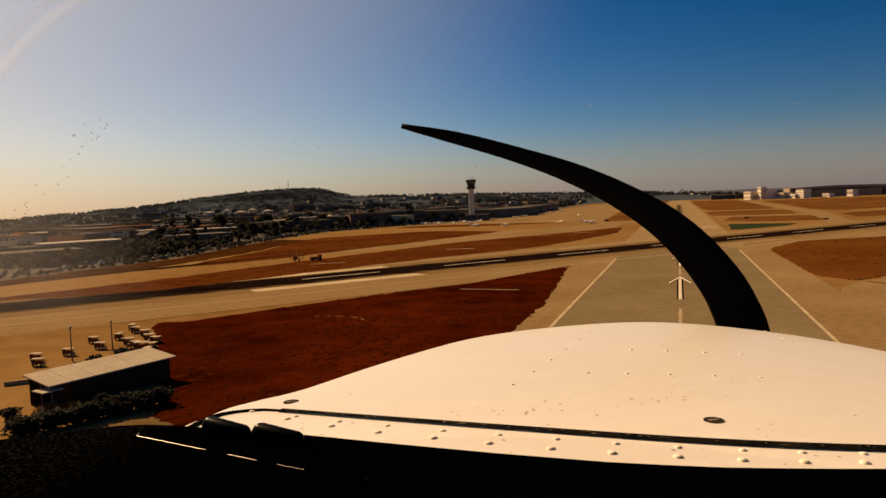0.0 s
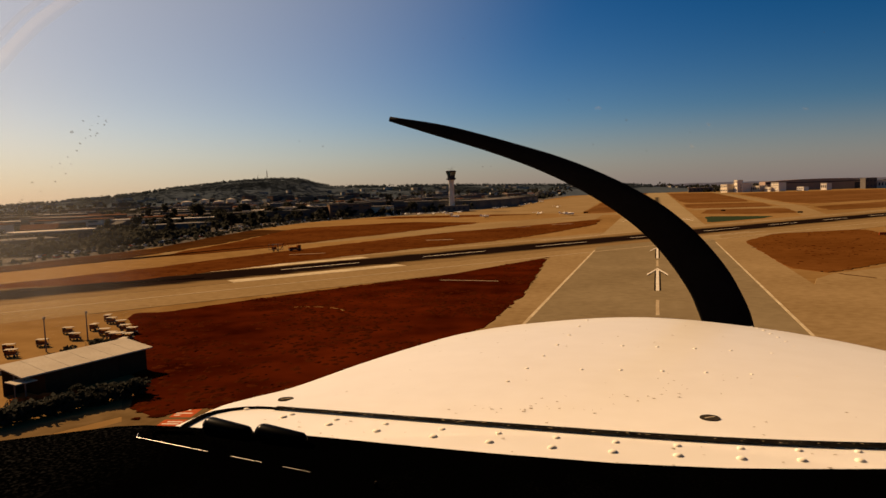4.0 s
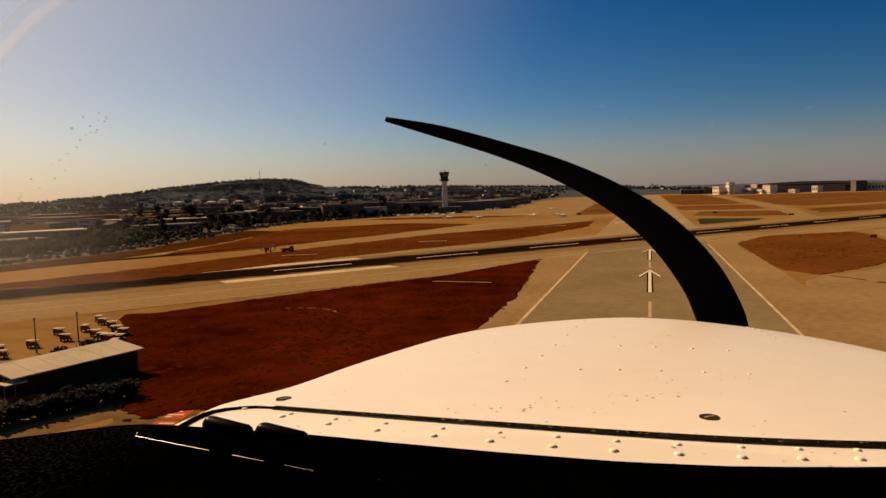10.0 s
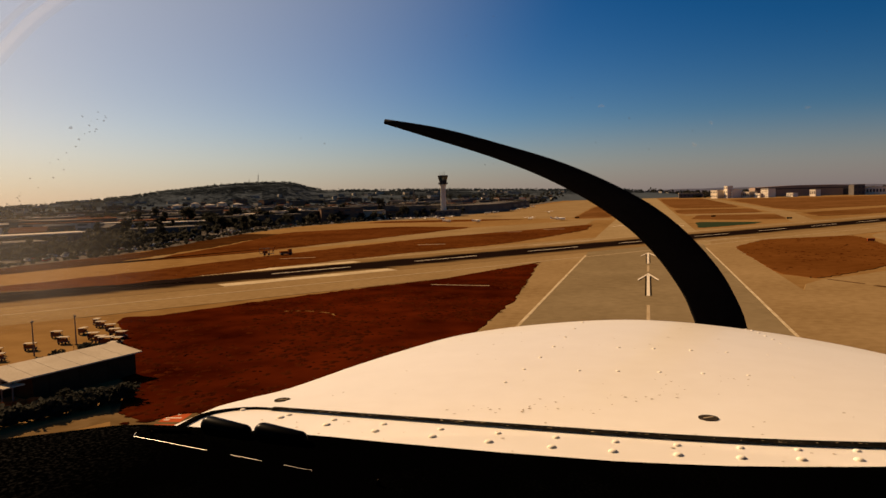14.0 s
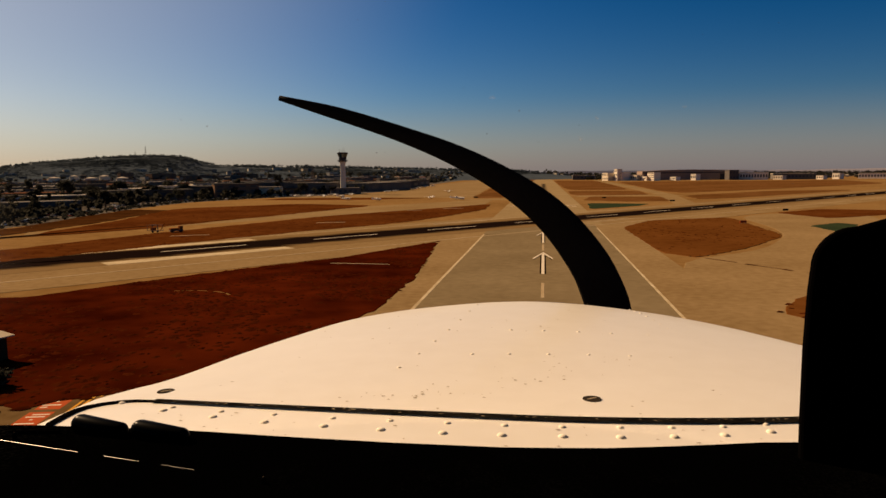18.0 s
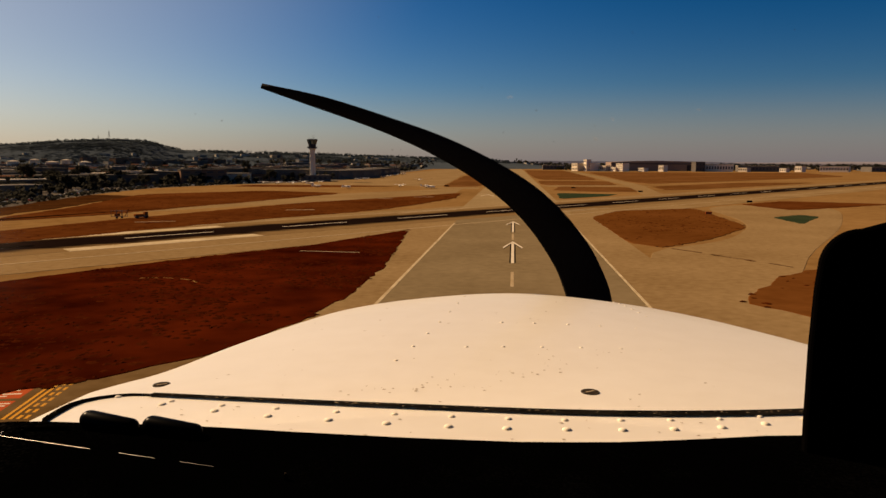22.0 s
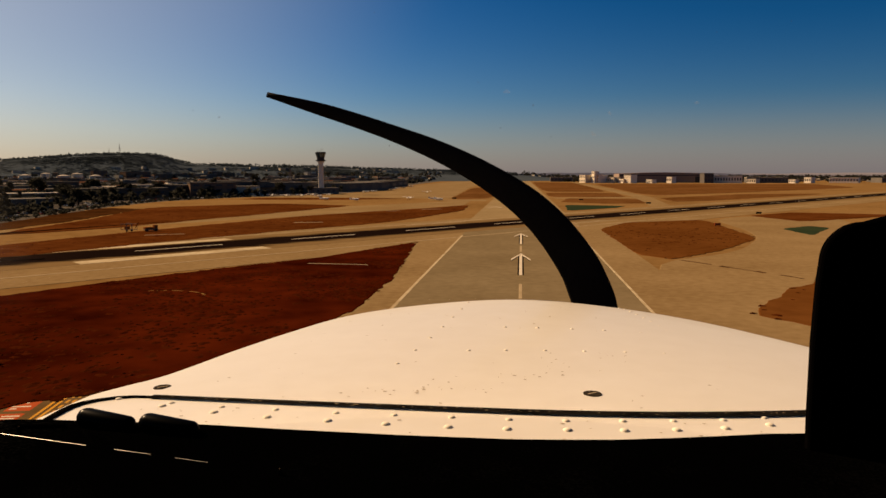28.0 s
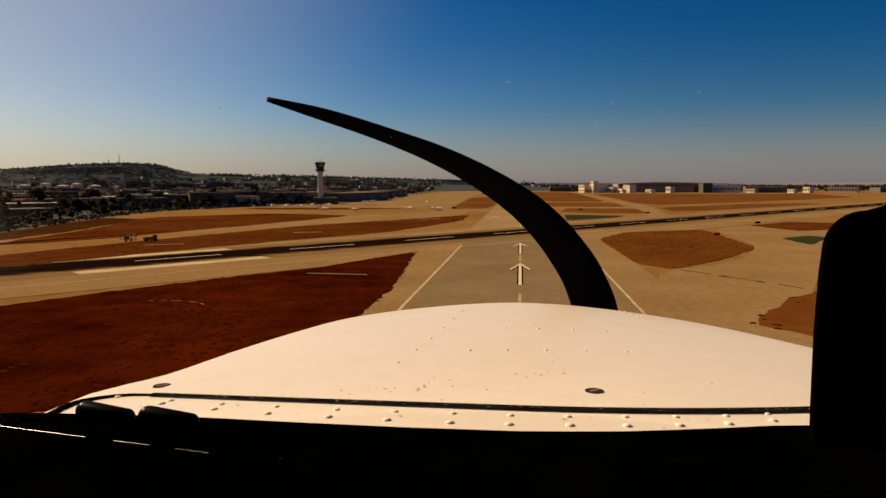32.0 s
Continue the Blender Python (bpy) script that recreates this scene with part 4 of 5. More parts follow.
for j in range(2):
    for i in range(NW + 1):
        u = -1 + 2 * i / NW
        y = (0.77 - 0.2 * u * u) if j == 0 else (0.45 - 0.1 * u * u)
        wv.append((XC + u * (0.62 if j == 0 else 0.7), y, -0.262 - 0.015 * u * u if j == 0 else 0.5))
for i in range(NW):
    wf.append((i, i + 1, NW + 2 + i, NW + 1 + i))
windshield = link("windshield", mesh_of("windshield", wv, wf, M_GLASS, True), aircraft, None, "clear acrylic windshield with a few dried specks")
windshield.visible_shadow = False


def on_glass(x, z, lift=0.012):
    """A point on the inside of the windshield, at a height z over the eye."""
    u, k = (x - XC) / 0.66, (z + 0.262) / 0.762
    return (x, (0.77 - 0.2 * u * u) * (1 - k) + (0.45 - 0.1 * u * u) * k - lift, z)


def speck(x, z, r, seed, mat=M_SPECK, long=1.3):
    """A dried ragged speck on the inside of the windshield."""
    rnd = random.Random(seed)
    tilt = rnd.uniform(-0.9, 0.9)
    vv = []
    for i in range(11):
        a = 2 * math.pi * i / 11
        q = r * rnd.uniform(0.5, 1.2)
        dx, dz = q * math.cos(a) * long, q * math.sin(a)
        vv.append(on_glass(x + dx * math.cos(tilt) - dz * math.sin(tilt), z + dx * math.sin(tilt) + dz * math.cos(tilt)))
    ob = link("speck", mesh_of("speck", vv, [tuple(range(11))], mat), windshield)
    ob.visible_shadow = False


for k, (x, z, r) in enumerate(((-0.5255, 0.0885, 0.0016), (-0.5123, 0.0984, 0.0010), (-0.2967, 0.0678, 0.0008), (-0.0168, 0.0775, 0.0008), (-0.0001, 0.0506, 0.0005),
                               (-0.0458, 0.0585, 0.0005), (0.0352, 0.0643, 0.0005), (-0.0647, 0.0969, 0.0006), (-0.1478, 0.0431, 0.0007), (-0.1399, 0.0432, 0.0004), (-0.3181, 0.0733, 0.0005))):
    speck(x, z, r, k)
for k, (x, z, r) in enumerate(((-0.04, 0.0892, 0.0016), (0.037, 0.0528, 0.0018), (0.05, 0.07, 0.0012), (0.1213, 0.077, 0.0011))):
    speck(x, z, r, 30 + k, M_SPOT, 2.0)
sp = random.Random(17)
for k in range(34):
    # A trail of dried drops rising along the glass.
    f = sp.random()
    speck(-0.61 + 0.122 * f + sp.gauss(0, 0.0035), 0.0 + 0.102 * f ** 0.9 + sp.gauss(0, 0.003), sp.choice((0.0005, 0.0007, 0.001)), 60 + k, M_SPECK)
for k in range(26):
    speck(sp.uniform(-0.5, 0.24), sp.uniform(-0.02, 0.17), sp.choice((0.0002, 0.0003, 0.0004)), 120 + k, sp.choice((M_SPECK, M_SPOT)))
# The edge reflection in the glass, painted as three pale curved ribbons.
arc = [(-0.5824, 0.1429), (-0.5687, 0.1531), (-0.5571, 0.1623), (-0.5418, 0.1740), (-0.5270, 0.1842), (-0.5093, 0.1941), (-0.4909, 0.2033), (-0.4681, 0.2139)]
for off, w, mat in ((0.0, 0.0034, M_STREAK), (0.0058, 0.0024, M_SPOT), (-0.01, 0.0026, M_SPOT)):
    vv = []
    for x, z in arc:
        vv += [on_glass(x + (off - w) * 0.66, z - (off - w) * 0.75, 0.011), on_glass(x + (off + w) * 0.66, z - (off + w) * 0.75, 0.011)]
    streak = link("reflection_streak", mesh_of("reflection_streak", vv, [(2 * i, 2 * i + 1, 2 * i + 3, 2 * i + 2) for i in range(len(arc) - 1)], mat, True), windshield, None, "pale curved reflection painted as a streak on the glass")
    streak.visible_shadow = False


# ---- control tower ----
def control_tower(x, y, h):
    root = empty("control_tower", "tall pale concrete control tower with a flared green-glass cab", "control tower", m=pose(x, y, 0, 0, 0, 20))
    def ring(name, levels, mat, sides, label="", smooth=False):
        vv, ff = [], []
        for z, r in levels:
            vv += [(r * math.cos(2 * math.pi * (i + 0.5) / sides), r * math.sin(2 * math.pi * (i + 0.5) / sides), z) for i in range(sides)]
        for j in range(len(levels) - 1):
            for i in range(sides):
                a, b = j * sides + i, j * sides + (i + 1) % sides
                ff.append((a, b, b + sides, a + sides))
        ff += [tuple(range(sides - 1, -1, -1)), tuple((len(levels) - 1) * sides + i for i in range(sides))]
        return link(name, mesh_of(name, vv, ff, mat, smooth), root, None, label)
    c = h - 12
    ring("shaft", [(0, 3.4), (c * 0.85, 2.9), (c - 2, 3.1), (c, 4.0)], M_TOWER, 8, "pale concrete shaft")
    ring("gallery", [(c, 4.0), (c + 0.6, 5.4), (c + 1.3, 5.4), (c + 1.5, 5.0)], M_DARKFACE, 16, "dark walkway")
    ring("lower_cab", [(c + 1.5, 4.0), (c + 4.8, 4.3)], M_DARKFACE, 12)
    ring("cab_glass", [(c + 4.8, 4.3), (c + 8.6, 5.5)], M_CABGLASS, 12, "slanting green-tinted glass")
    ring("cab_roof", [(c + 8.6, 5.8), (c + 9.6, 5.8), (c + 10.0, 4.8)], M_DARKFACE, 12)
    for i in range(12):
        a = 2 * math.pi * (i + 0.5) / 12
        part("mullion", tube_bm((4.33 * math.cos(a), 4.33 * math.sin(a), c + 4.8), (5.55 * math.cos(a), 5.55 * math.sin(a), c + 8.6), 0.1, sides=6), M_STEEL, root)
    for i in range(16):
        a = 2 * math.pi * i / 16
        part("rail_post", tube_bm((5.3 * math.cos(a), 5.3 * math.sin(a), c + 1.3), (5.3 * math.cos(a), 5.3 * math.sin(a), c + 2.5), 0.07, sides=5), M_STEEL, root)
    for ax, ay, ah in ((2, 1, 5), (-3, 2, 3.6), (0.5, -3, 4.2), (-1, -1, 2.6)):
        part("antenna", tube_bm((ax, ay, c + 9.8), (ax, ay, c + 10 + ah), 0.16, 0.08, 6), M_STEEL, root)
    base = part("base_building", box_bm(-14, 18, -10, 12, 0, 7, 0.3), M_WALLS[1], root, "low grey base building")
    for i in range(5):
        part("window", box_bm(-11 + i * 5.5, -8 + i * 5.5, -10.1, -9.9, 2.5, 5), M_WINDOW, base)


control_tower(-215, 720, 47)


def lattice_mast(name, x, y, z, h, w, label):
    root = empty(name, label, "mast", m=pose(x, y, z))
    for sx in (-1, 1):
        for sy in (-1, 1):
            part("leg", tube_bm((sx * w, sy * w, -2), (sx * w * 0.25, sy * w * 0.25, h), 0.3, 0.2, 5), M_STEEL, root)
    br = bmesh.new()
    k = 8
    for i in range(k):
        f0, f1 = 1 - 0.75 * i / k, 1 - 0.75 * (i + 1) / k
        z0, z1 = h * i / k, h * (i + 1) / k
        for sx, sy, tx, ty in ((-1, -1, 1, -1), (1, -1, 1, 1), (1, 1, -1, 1), (-1, 1, -1, -1)):
            tube_bm((sx * w * f0, sy * w * f0, z0), (tx * w * f1, ty * w * f1, z1), 0.16, sides=4, bm=br)
    part("bracing", br, M_STEEL, root)
    part("aerial", tube_bm((0, 0, h), (0, 0, h * 1.25), 0.3, 0.12, 6), M_STEEL, root)
    return root


lattice_mast("radio_mast", -1500, 2430, terrain(-1500, 2430), 38, 3.2, "thin steel radio mast on top of the hill")
lattice_mast("radio_mast", -1530, 2410, terrain(-1530, 2410), 20, 2.4, "short steel radio mast on top of the hill")
lattice_mast("radar_mast", -250, 722, 0, 26, 2.6, "open steel lattice mast beside the control tower")


# ---- buildings ----
def building(name, x, y, turn, w, d, h, wall, roof, label, group="", pitched=False, rows=1, cols=6, glow=False):
    root = empty(name, label, "building", group, m=pose(x, y, terrain(x, y), 0, 0, turn))
    part("wall", box_bm(-w / 2, w / 2, -d / 2, d / 2, -2, h), wall, root)
    o = 0.5
    if pitched:
        r = h + min(w, d) * 0.22
        vv = [(-w / 2 - o, -d / 2 - o, h), (w / 2 + o, -d / 2 - o, h), (w / 2 + o, d / 2 + o, h), (-w / 2 - o, d / 2 + o, h), (-w / 2 - o, 0, r), (w / 2 + o, 0, r)]
        link("roof", mesh_of("roof", vv, [(0, 1, 5, 4), (2, 3, 4, 5), (0, 4, 3), (1, 2, 5), (3, 2, 1, 0)], roof), root)
    else:
        part("roof", box_bm(-w / 2 - o, w / 2 + o, -d / 2 - o, d / 2 + o, h, h + 0.7), roof, root)
    pane = None
    for r in range(rows):
        for c in range(cols):
            pw = w / cols * 0.55
            cx = -w / 2 + w * (c + 0.5) / cols
            z0 = h * (r + 0.35) / rows
            if pane is None:
                bm = box_bm(-pw / 2, pw / 2, -0.08, 0.08, 0, h / rows * 0.4)
                ob = part("window", bm, M_WINDOW, root)
                pane = ob.data
            else:
                ob = link("window", pane, root)
            ob.matrix_basis = Matrix.Translation((cx, -d / 2 - 0.06, z0))
    return root


# Long hangars and the lit blocks past the crossing runway.
def big_hangar(x, y, w, d, h, label, face=M_HANGAR):
    root = empty("hangar", label, "hangar", "large hangars", m=pose(x, y, 0, 0, 0, 0))
    vv, ff, N = [], [], 12
    for yy in (-d / 2, d / 2):
        vv += [(-w / 2, yy, 0)] + [(-w / 2 + w * i / N, yy, h * (0.86 + 0.14 * math.sin(math.pi * i / N))) for i in range(N + 1)] + [(w / 2, yy, 0)]
    n = N + 3
    ff = [tuple(range(n)), tuple(range(2 * n - 1, n - 1, -1))] + [(i + 1, i, n + i, n + i + 1) for i in range(n - 1)]
    link("shell", mesh_of("shell", vv, ff, face), root)
    k = max(3, int(w / 30))
    for i in range(k):
        dx = -w / 2 + w * (i + 0.5) / k
        part("hangar_door", box_bm(dx - w / k * 0.42, dx + w / k * 0.42, -d / 2 - 0.6, -d / 2 - 0.1, 0.1, h * 0.6), M_DARKFACE if i == k - 1 else M_HANGAR, root)
    part("fascia", box_bm(-w / 2, w / 2, -d / 2 - 0.9, -d / 2 - 0.15, h * 0.66, h * 0.74), M_DARKFACE, root)
    return root


big_hangar(345, 1790, 210, 100, 25, "long brown hangar with big sliding doors")
building("terminal_block", 186, 1690, -62, 34, 26, 19, M_WALLS[3], M_ROOFS[0], "cream terminal block lit by the sun", rows=3, cols=5)
building("terminal_block", 176, 1680, -62, 12, 14, 27, M_WALLS[3], M_ROOFS[0], "narrow cream stair tower of the terminal", rows=3, cols=2)
building("terminal_block", 158, 1700, -62, 26, 26, 18, M_WALLS[0], M_ROOFS[0], "lower cream terminal wing with windows", rows=2, cols=4)
building("terminal_block", 214, 1685, -50, 38, 24, 13, M_WALLS[0], M_ROOFS[0], "low cream terminal wing with windows", rows=1, cols=6)
building("office_block", 254, 1650, -55, 22, 20, 19, M_WALLS[3], M_ROOFS[2], "white office block with window bands", rows=4, cols=6)
building("office_block", 347, 1650, -50, 14, 16, 14, M_WALLS[3], M_ROOFS[0], "small white airfield building with windows", rows=1, cols=3)
building("dark_block", 432, 1672, 8, 22, 26, 22, M_WALLS[4], M_ROOFS[3], "dark slate block beside the long hangar", rows=2, cols=3)
building("warehouse", 480, 1690, -18, 72, 36, 16, M_WALLS[3], M_ROOFS[0], "low cream warehouse lit by the sun", rows=1, cols=12)
building("warehouse", 575, 1700, -8, 90, 36, 13, M_WALLS[1], M_ROOFS[0], "low grey warehouse with a flat roof", rows=1, cols=12)
building("warehouse", 665, 1680, -50, 16, 18, 13, M_WALLS[3], M_ROOFS[0], "small pale shed lit by the sun", rows=1, cols=3)
building("warehouse", 760, 1720, -30, 60, 40, 12, M_WALLS[3], M_ROOFS[0], "low pale warehouse lit by the sun", rows=1, cols=10)
building("warehouse", 900, 1760, 8, 110, 40, 11, M_WALLS[1], M_ROOFS[2], "long grey warehouse with a flat roof", rows=1, cols=12)
building("warehouse", 238, 1660, -58, 20, 14, 9, M_WALLS[3], M_ROOFS[0], "small white shed lit by the sun", rows=1, cols=4)
building("warehouse", 300, 1640, -55, 18, 14, 8, M_WALLS[3], M_ROOFS[0], "small white shed lit by the sun", rows=1, cols=4)
building("warehouse", 530, 1650, -48, 22, 16, 9, M_WALLS[0], M_ROOFS[0], "small cream shed lit by the sun", rows=1, cols=4)
building("warehouse", 615, 1640, -52, 16, 14, 8, M_WALLS[3], M_ROOFS[0], "small white shed lit by the sun", rows=1, cols=3)
building("warehouse", 110, 1950, 0, 60, 30, 12, M_WALLS[1], M_ROOFS[0], "grey shed behind the runway", rows=1, cols=6)

# Hangars and sheds along the apron.
for x, y, t, w, d, h, wm, rm, lb in (
    (-212, 860, 74, 110, 40, 10, 1, 2, "long grey apron hangar with a flat roof"), (-222, 1000, 78, 110, 40, 10, 4, 2, "long slate apron hangar with a grey roof"), (-226, 1140, 80, 100, 40, 10, 1, 3, "grey apron hangar with a dark roof"),
    (-292, 655, 14, 60, 28, 9, 0, 2, "pale terminal shed along the apron"), (-256, 735, 20, 60, 36, 12, 1, 2, "grey hangar beside the control tower"), (-300, 720, 15, 50, 34, 13, 4, 3, "dark slate hangar beside the apron"),
    (-345, 560, 40, 70, 30, 9, 2, 3, "brown shed at the airfield's edge"), (-390, 640, 30, 60, 34, 9, 1, 0, "grey shed with a white roof")):
    building("apron_hangar", x, y, t, w, d, h, M_WALLS[wm], M_ROOFS[rm], lb, "apron hangars", rows=1, cols=4)

# Large dark sheds nearest the airfield, with pale roof strips.
for x, y, t, w, d, h, wm, rm, lb in (
    (-300, 250, 62, 40, 22, 5, 1, 2, "grey shed at the airfield fence"), (-345, 320, 60, 44, 24, 6, 1, 0, "grey shed with a pale flat roof"),
    (-310, 385, 60, 40, 20, 6, 4, 2, "dark shed behind parked cars"), (-420, 430, 58, 60, 22, 8, 2, 0, "long brown shed with a white roof"),
    (-365, 480, 50, 46, 22, 7, 2, 0, "long grey shed with a white roof"), (-480, 560, 50, 60, 26, 8, 1, 0, "grey warehouse with a white roof")):
    building("industrial_shed", x, y, t, w, d, h, M_WALLS[wm], M_ROOFS[rm], lb, "industrial sheds", rows=1, cols=9)

# Town houses and blocks.
rb = random.Random(21)
kinds = (("house", 14, 10, 5, True), ("house", 16, 11, 6, True), ("apartment_block", 34, 16, 11, False), ("warehouse", 60, 30, 9, False), ("shop", 26, 18, 6, False))
placed, tries = [], 0
while len(placed) < 330 and tries < 9000:
    tries += 1
    y = rb.uniform(230, 2500)
    x = city_edge(y) - 30 - abs(rb.gauss(0, 1)) * (0.3 * y + 60) - rb.uniform(0, 160)
    if x < -1.35 * y - 120 or any((x - a) ** 2 + (y - b) ** 2 < 27 ** 2 for a, b in placed) or terrain(x, y) > 18:
        continue
    nm, w, d, h, pit = rb.choice(kinds)
    s = rb.uniform(0.85, 1.3)
    wi, ri = rb.choice((0, 1, 2, 3, 4, 4, 2, 1)), rb.choice((0, 1, 2, 3, 3, 2) if not pit else (1, 2, 3, 1))
    wn_, rn_ = ("cream", "grey", "brown", "pale", "slate")[wi], ("white", "tiled", "grey", "dark")[ri]
    building(nm, x, y, rb.choice((20, 62, 40, -10)) + rb.uniform(-6, 6), w * s, d * s, h * rb.uniform(0.8, 1.25), M_WALLS[wi], M_ROOFS[ri],
             "%s %s with a %s roof among trees" % (wn_, nm.replace("_", " "), rn_), "town buildings", pit, 1 if h < 9 else 3, 4)
    placed.append((x, y))

# The far town, too small to tell apart.
vv, ff = [], []
for k in range(1500):
    y = rb.uniform(1300, 4300)
    x = rb.uniform(-1.2 * y, 0.75 * y)
    if (x > city_edge(y) - 30 and y < 2900) and not (x > 150 and y > 1850):
        continue
    g = terrain(x, y)
    if g > 40:
        continue
    w, d, h = rb.uniform(5, 16), rb.uniform(4, 9), rb.uniform(3, 7)
    a = rb.uniform(0, 3.1)
    ca, sa, b = math.cos(a), math.sin(a), len(vv)
    for zz in (g - 3, g + h):
        for px, py in ((-w, -d), (w, -d), (w, d), (-w, d)):
            vv.append((x + px * ca - py * sa, y + px * sa + py * ca, zz))
    ff += [(b, b + 1, b + 5, b + 4), (b + 1, b + 2, b + 6, b + 5), (b + 2, b + 3, b + 7, b + 6), (b + 3, b, b + 4, b + 7), (b + 4, b + 5, b + 6, b + 7)]
M_FARTOWN = material("far_town_walls", (0.09, 0.085, 0.08), 0.85, other=(0.42, 0.37, 0.3), scale=0.004, fine=0.01, island=0.5, mid=0.78, width=0.25)
tagged(link("far_town", mesh_of("far_town", vv, ff, M_FARTOWN)), "small pale and grey buildings of the far town", "town", kind="stuff")


def storage_tank(bearing, away, r, h):
    x, y = -away * math.sin(radians(bearing)), away * math.cos(radians(bearing))
    root = empty("storage_tank", "pale round storage tank at the foot of the hill", "storage tank", "storage tanks", m=pose(x, y, terrain(x, y) - 1))
    part("shell", tube_bm((0, 0, -2), (0, 0, h), r, sides=28), M_WALLS[0], root)
    part("roof", tube_bm((0, 0, h), (0, 0, h + 0.22 * r), r * 1.02, 0.08 * r, 28), M_ROOFS[0], root)
    part("top_band", tube_bm((0, 0, h - 1.0), (0, 0, h - 0.2), r * 1.025, sides=28), M_STEEL, root)


for bearing, away, r, h in ((33.4, 2010, 15, 15), (34.6, 2060, 13, 17), (35.5, 2030, 16, 14), (36.6, 2090, 12, 16), (37.9, 2050, 15, 15)):
    storage_tank(bearing, away, r, h)

# ---- trees ----
def leaf_cloud(vv, ff, rnd, x, y, z, r, h, count, size):
    """A crown of loose leaf clumps: bent quads scattered in a few lobes."""
    lobes = [(rnd.uniform(-0.5, 0.5) * r, rnd.uniform(-0.5, 0.5) * r, rnd.uniform(0.25, 0.85) * h, rnd.uniform(0.45, 0.75)) for _ in range(4)]
    for _ in range(count):
        lx, ly, lz, lr = rnd.choice(lobes)
        a, b, q = rnd.uniform(0, 6.28), rnd.uniform(-1, 1), rnd.random() ** 0.4
        s = math.sqrt(1 - b * b)
        c = Vector((x + lx + q * r * lr * s * math.cos(a), y + ly + q * r * lr * s * math.sin(a), z + lz + q * h * 0.4 * lr * b))
        u = Vector((rnd.uniform(-1, 1), rnd.uniform(-1, 1), rnd.uniform(-0.7, 0.7))).normalized() * size * rnd.uniform(0.6, 1.3)
        v = u.orthogonal().normalized() * size * rnd.uniform(0.5, 1.1)
        w = u.cross(v).normalized() * size * 0.35
        i = len(vv)
        vv += [tuple(c - u - v), tuple(c + u - v + w), tuple(c + u + v), tuple(c - u + v + w)]
        ff.append((i, i + 1, i + 2, i + 3))


def tree(rnd, h, slim):
    root = empty("tree", "dark dusty broadleaf tree at the edge of the airfield", "tree", "trees along the airfield")
    bm = tube_bm((0, 0, -0.3), (0.2, 0.1, h * 0.45), 0.035 * h, 0.02 * h, 7)
    for i in range(4):
        a = i * 1.7 + rnd.random()
        tube_bm((0.15, 0.1, h * 0.36), (h * 0.2 * math.cos(a), h * 0.2 * math.sin(a), h * rnd.uniform(0.55, 0.75)), 0.016 * h, 0.006 * h, 5, bm)
    part("trunk", bm, M_BARK, root)
    vv, ff = [], []
    leaf_cloud(vv, ff, rnd, 0, 0, h * 0.3, h * slim, h * 0.7, 260, h * 0.05)
    link("crown", mesh_of("crown", vv, ff, M_LEAF), root)
    return root


rt = random.Random(8)
kinds_t = [tree(rt, 10, 0.34), tree(rt, 10, 0.42), tree(rt, 10, 0.26)]
spots = []
for k in range(150):
    y = rt.uniform(340, 1150) if k < 100 else rt.uniform(430, 760)
    spots.append((city_edge(y) - 14 - abs(rt.gauss(0, 45 if k < 100 else 90)), y))
for k, (x, y) in enumerate(spots):
    s = rt.uniform(0.55, 1.15) if k < 100 else rt.uniform(1.0, 1.9)
    m = pose(x, y, 0, 0, 0, rt.uniform(0, 360)) @ Matrix.Diagonal((s, s, s * rt.uniform(0.8, 1.2), 1))
    if k < 3:
        kinds_t[k].matrix_basis = m
    else:
        o = copy_thing(kinds_t[k % 3], pose(0, 0, 0))
        o.matrix_basis = m

vv, ff = [], []
rw = random.Random(3)
for k in range(9500):
    y = 220 + 4000 * rw.random() ** 1.4
    x = rw.uniform(-1.25 * y - 60, 0.8 * y)
    if x > city_edge(y) - 16 and y < 2800 and not (x > 120 and y > 1850):
        continue
    g = terrain(x, y)
    if g > 16:
        continue
    h = rw.uniform(2.5, 6) if y < 480 else rw.uniform(5, 11) if y < 2000 else rw.uniform(9, 19)
    far = y > 1500
    leaf_cloud(vv, ff, rw, x, y, g - 0.5, h * 0.6, h, 14 if far else 34, 2.6 if far else 1.3)
for k in range(380):
    y = rw.uniform(190, 1300)
    x = city_edge(y) - 12 - abs(rw.gauss(0, 0.13 * y + 40))
    leaf_cloud(vv, ff, rw, x, y, -0.4, rw.uniform(2.2, 4.6), rw.uniform(4, 9), 30, 0.9)
tagged(link("town_trees", mesh_of("town_trees", vv, ff, M_LEAF)), "dark mass of trees between the houses", "trees", kind="stuff")
vv, ff = [], []
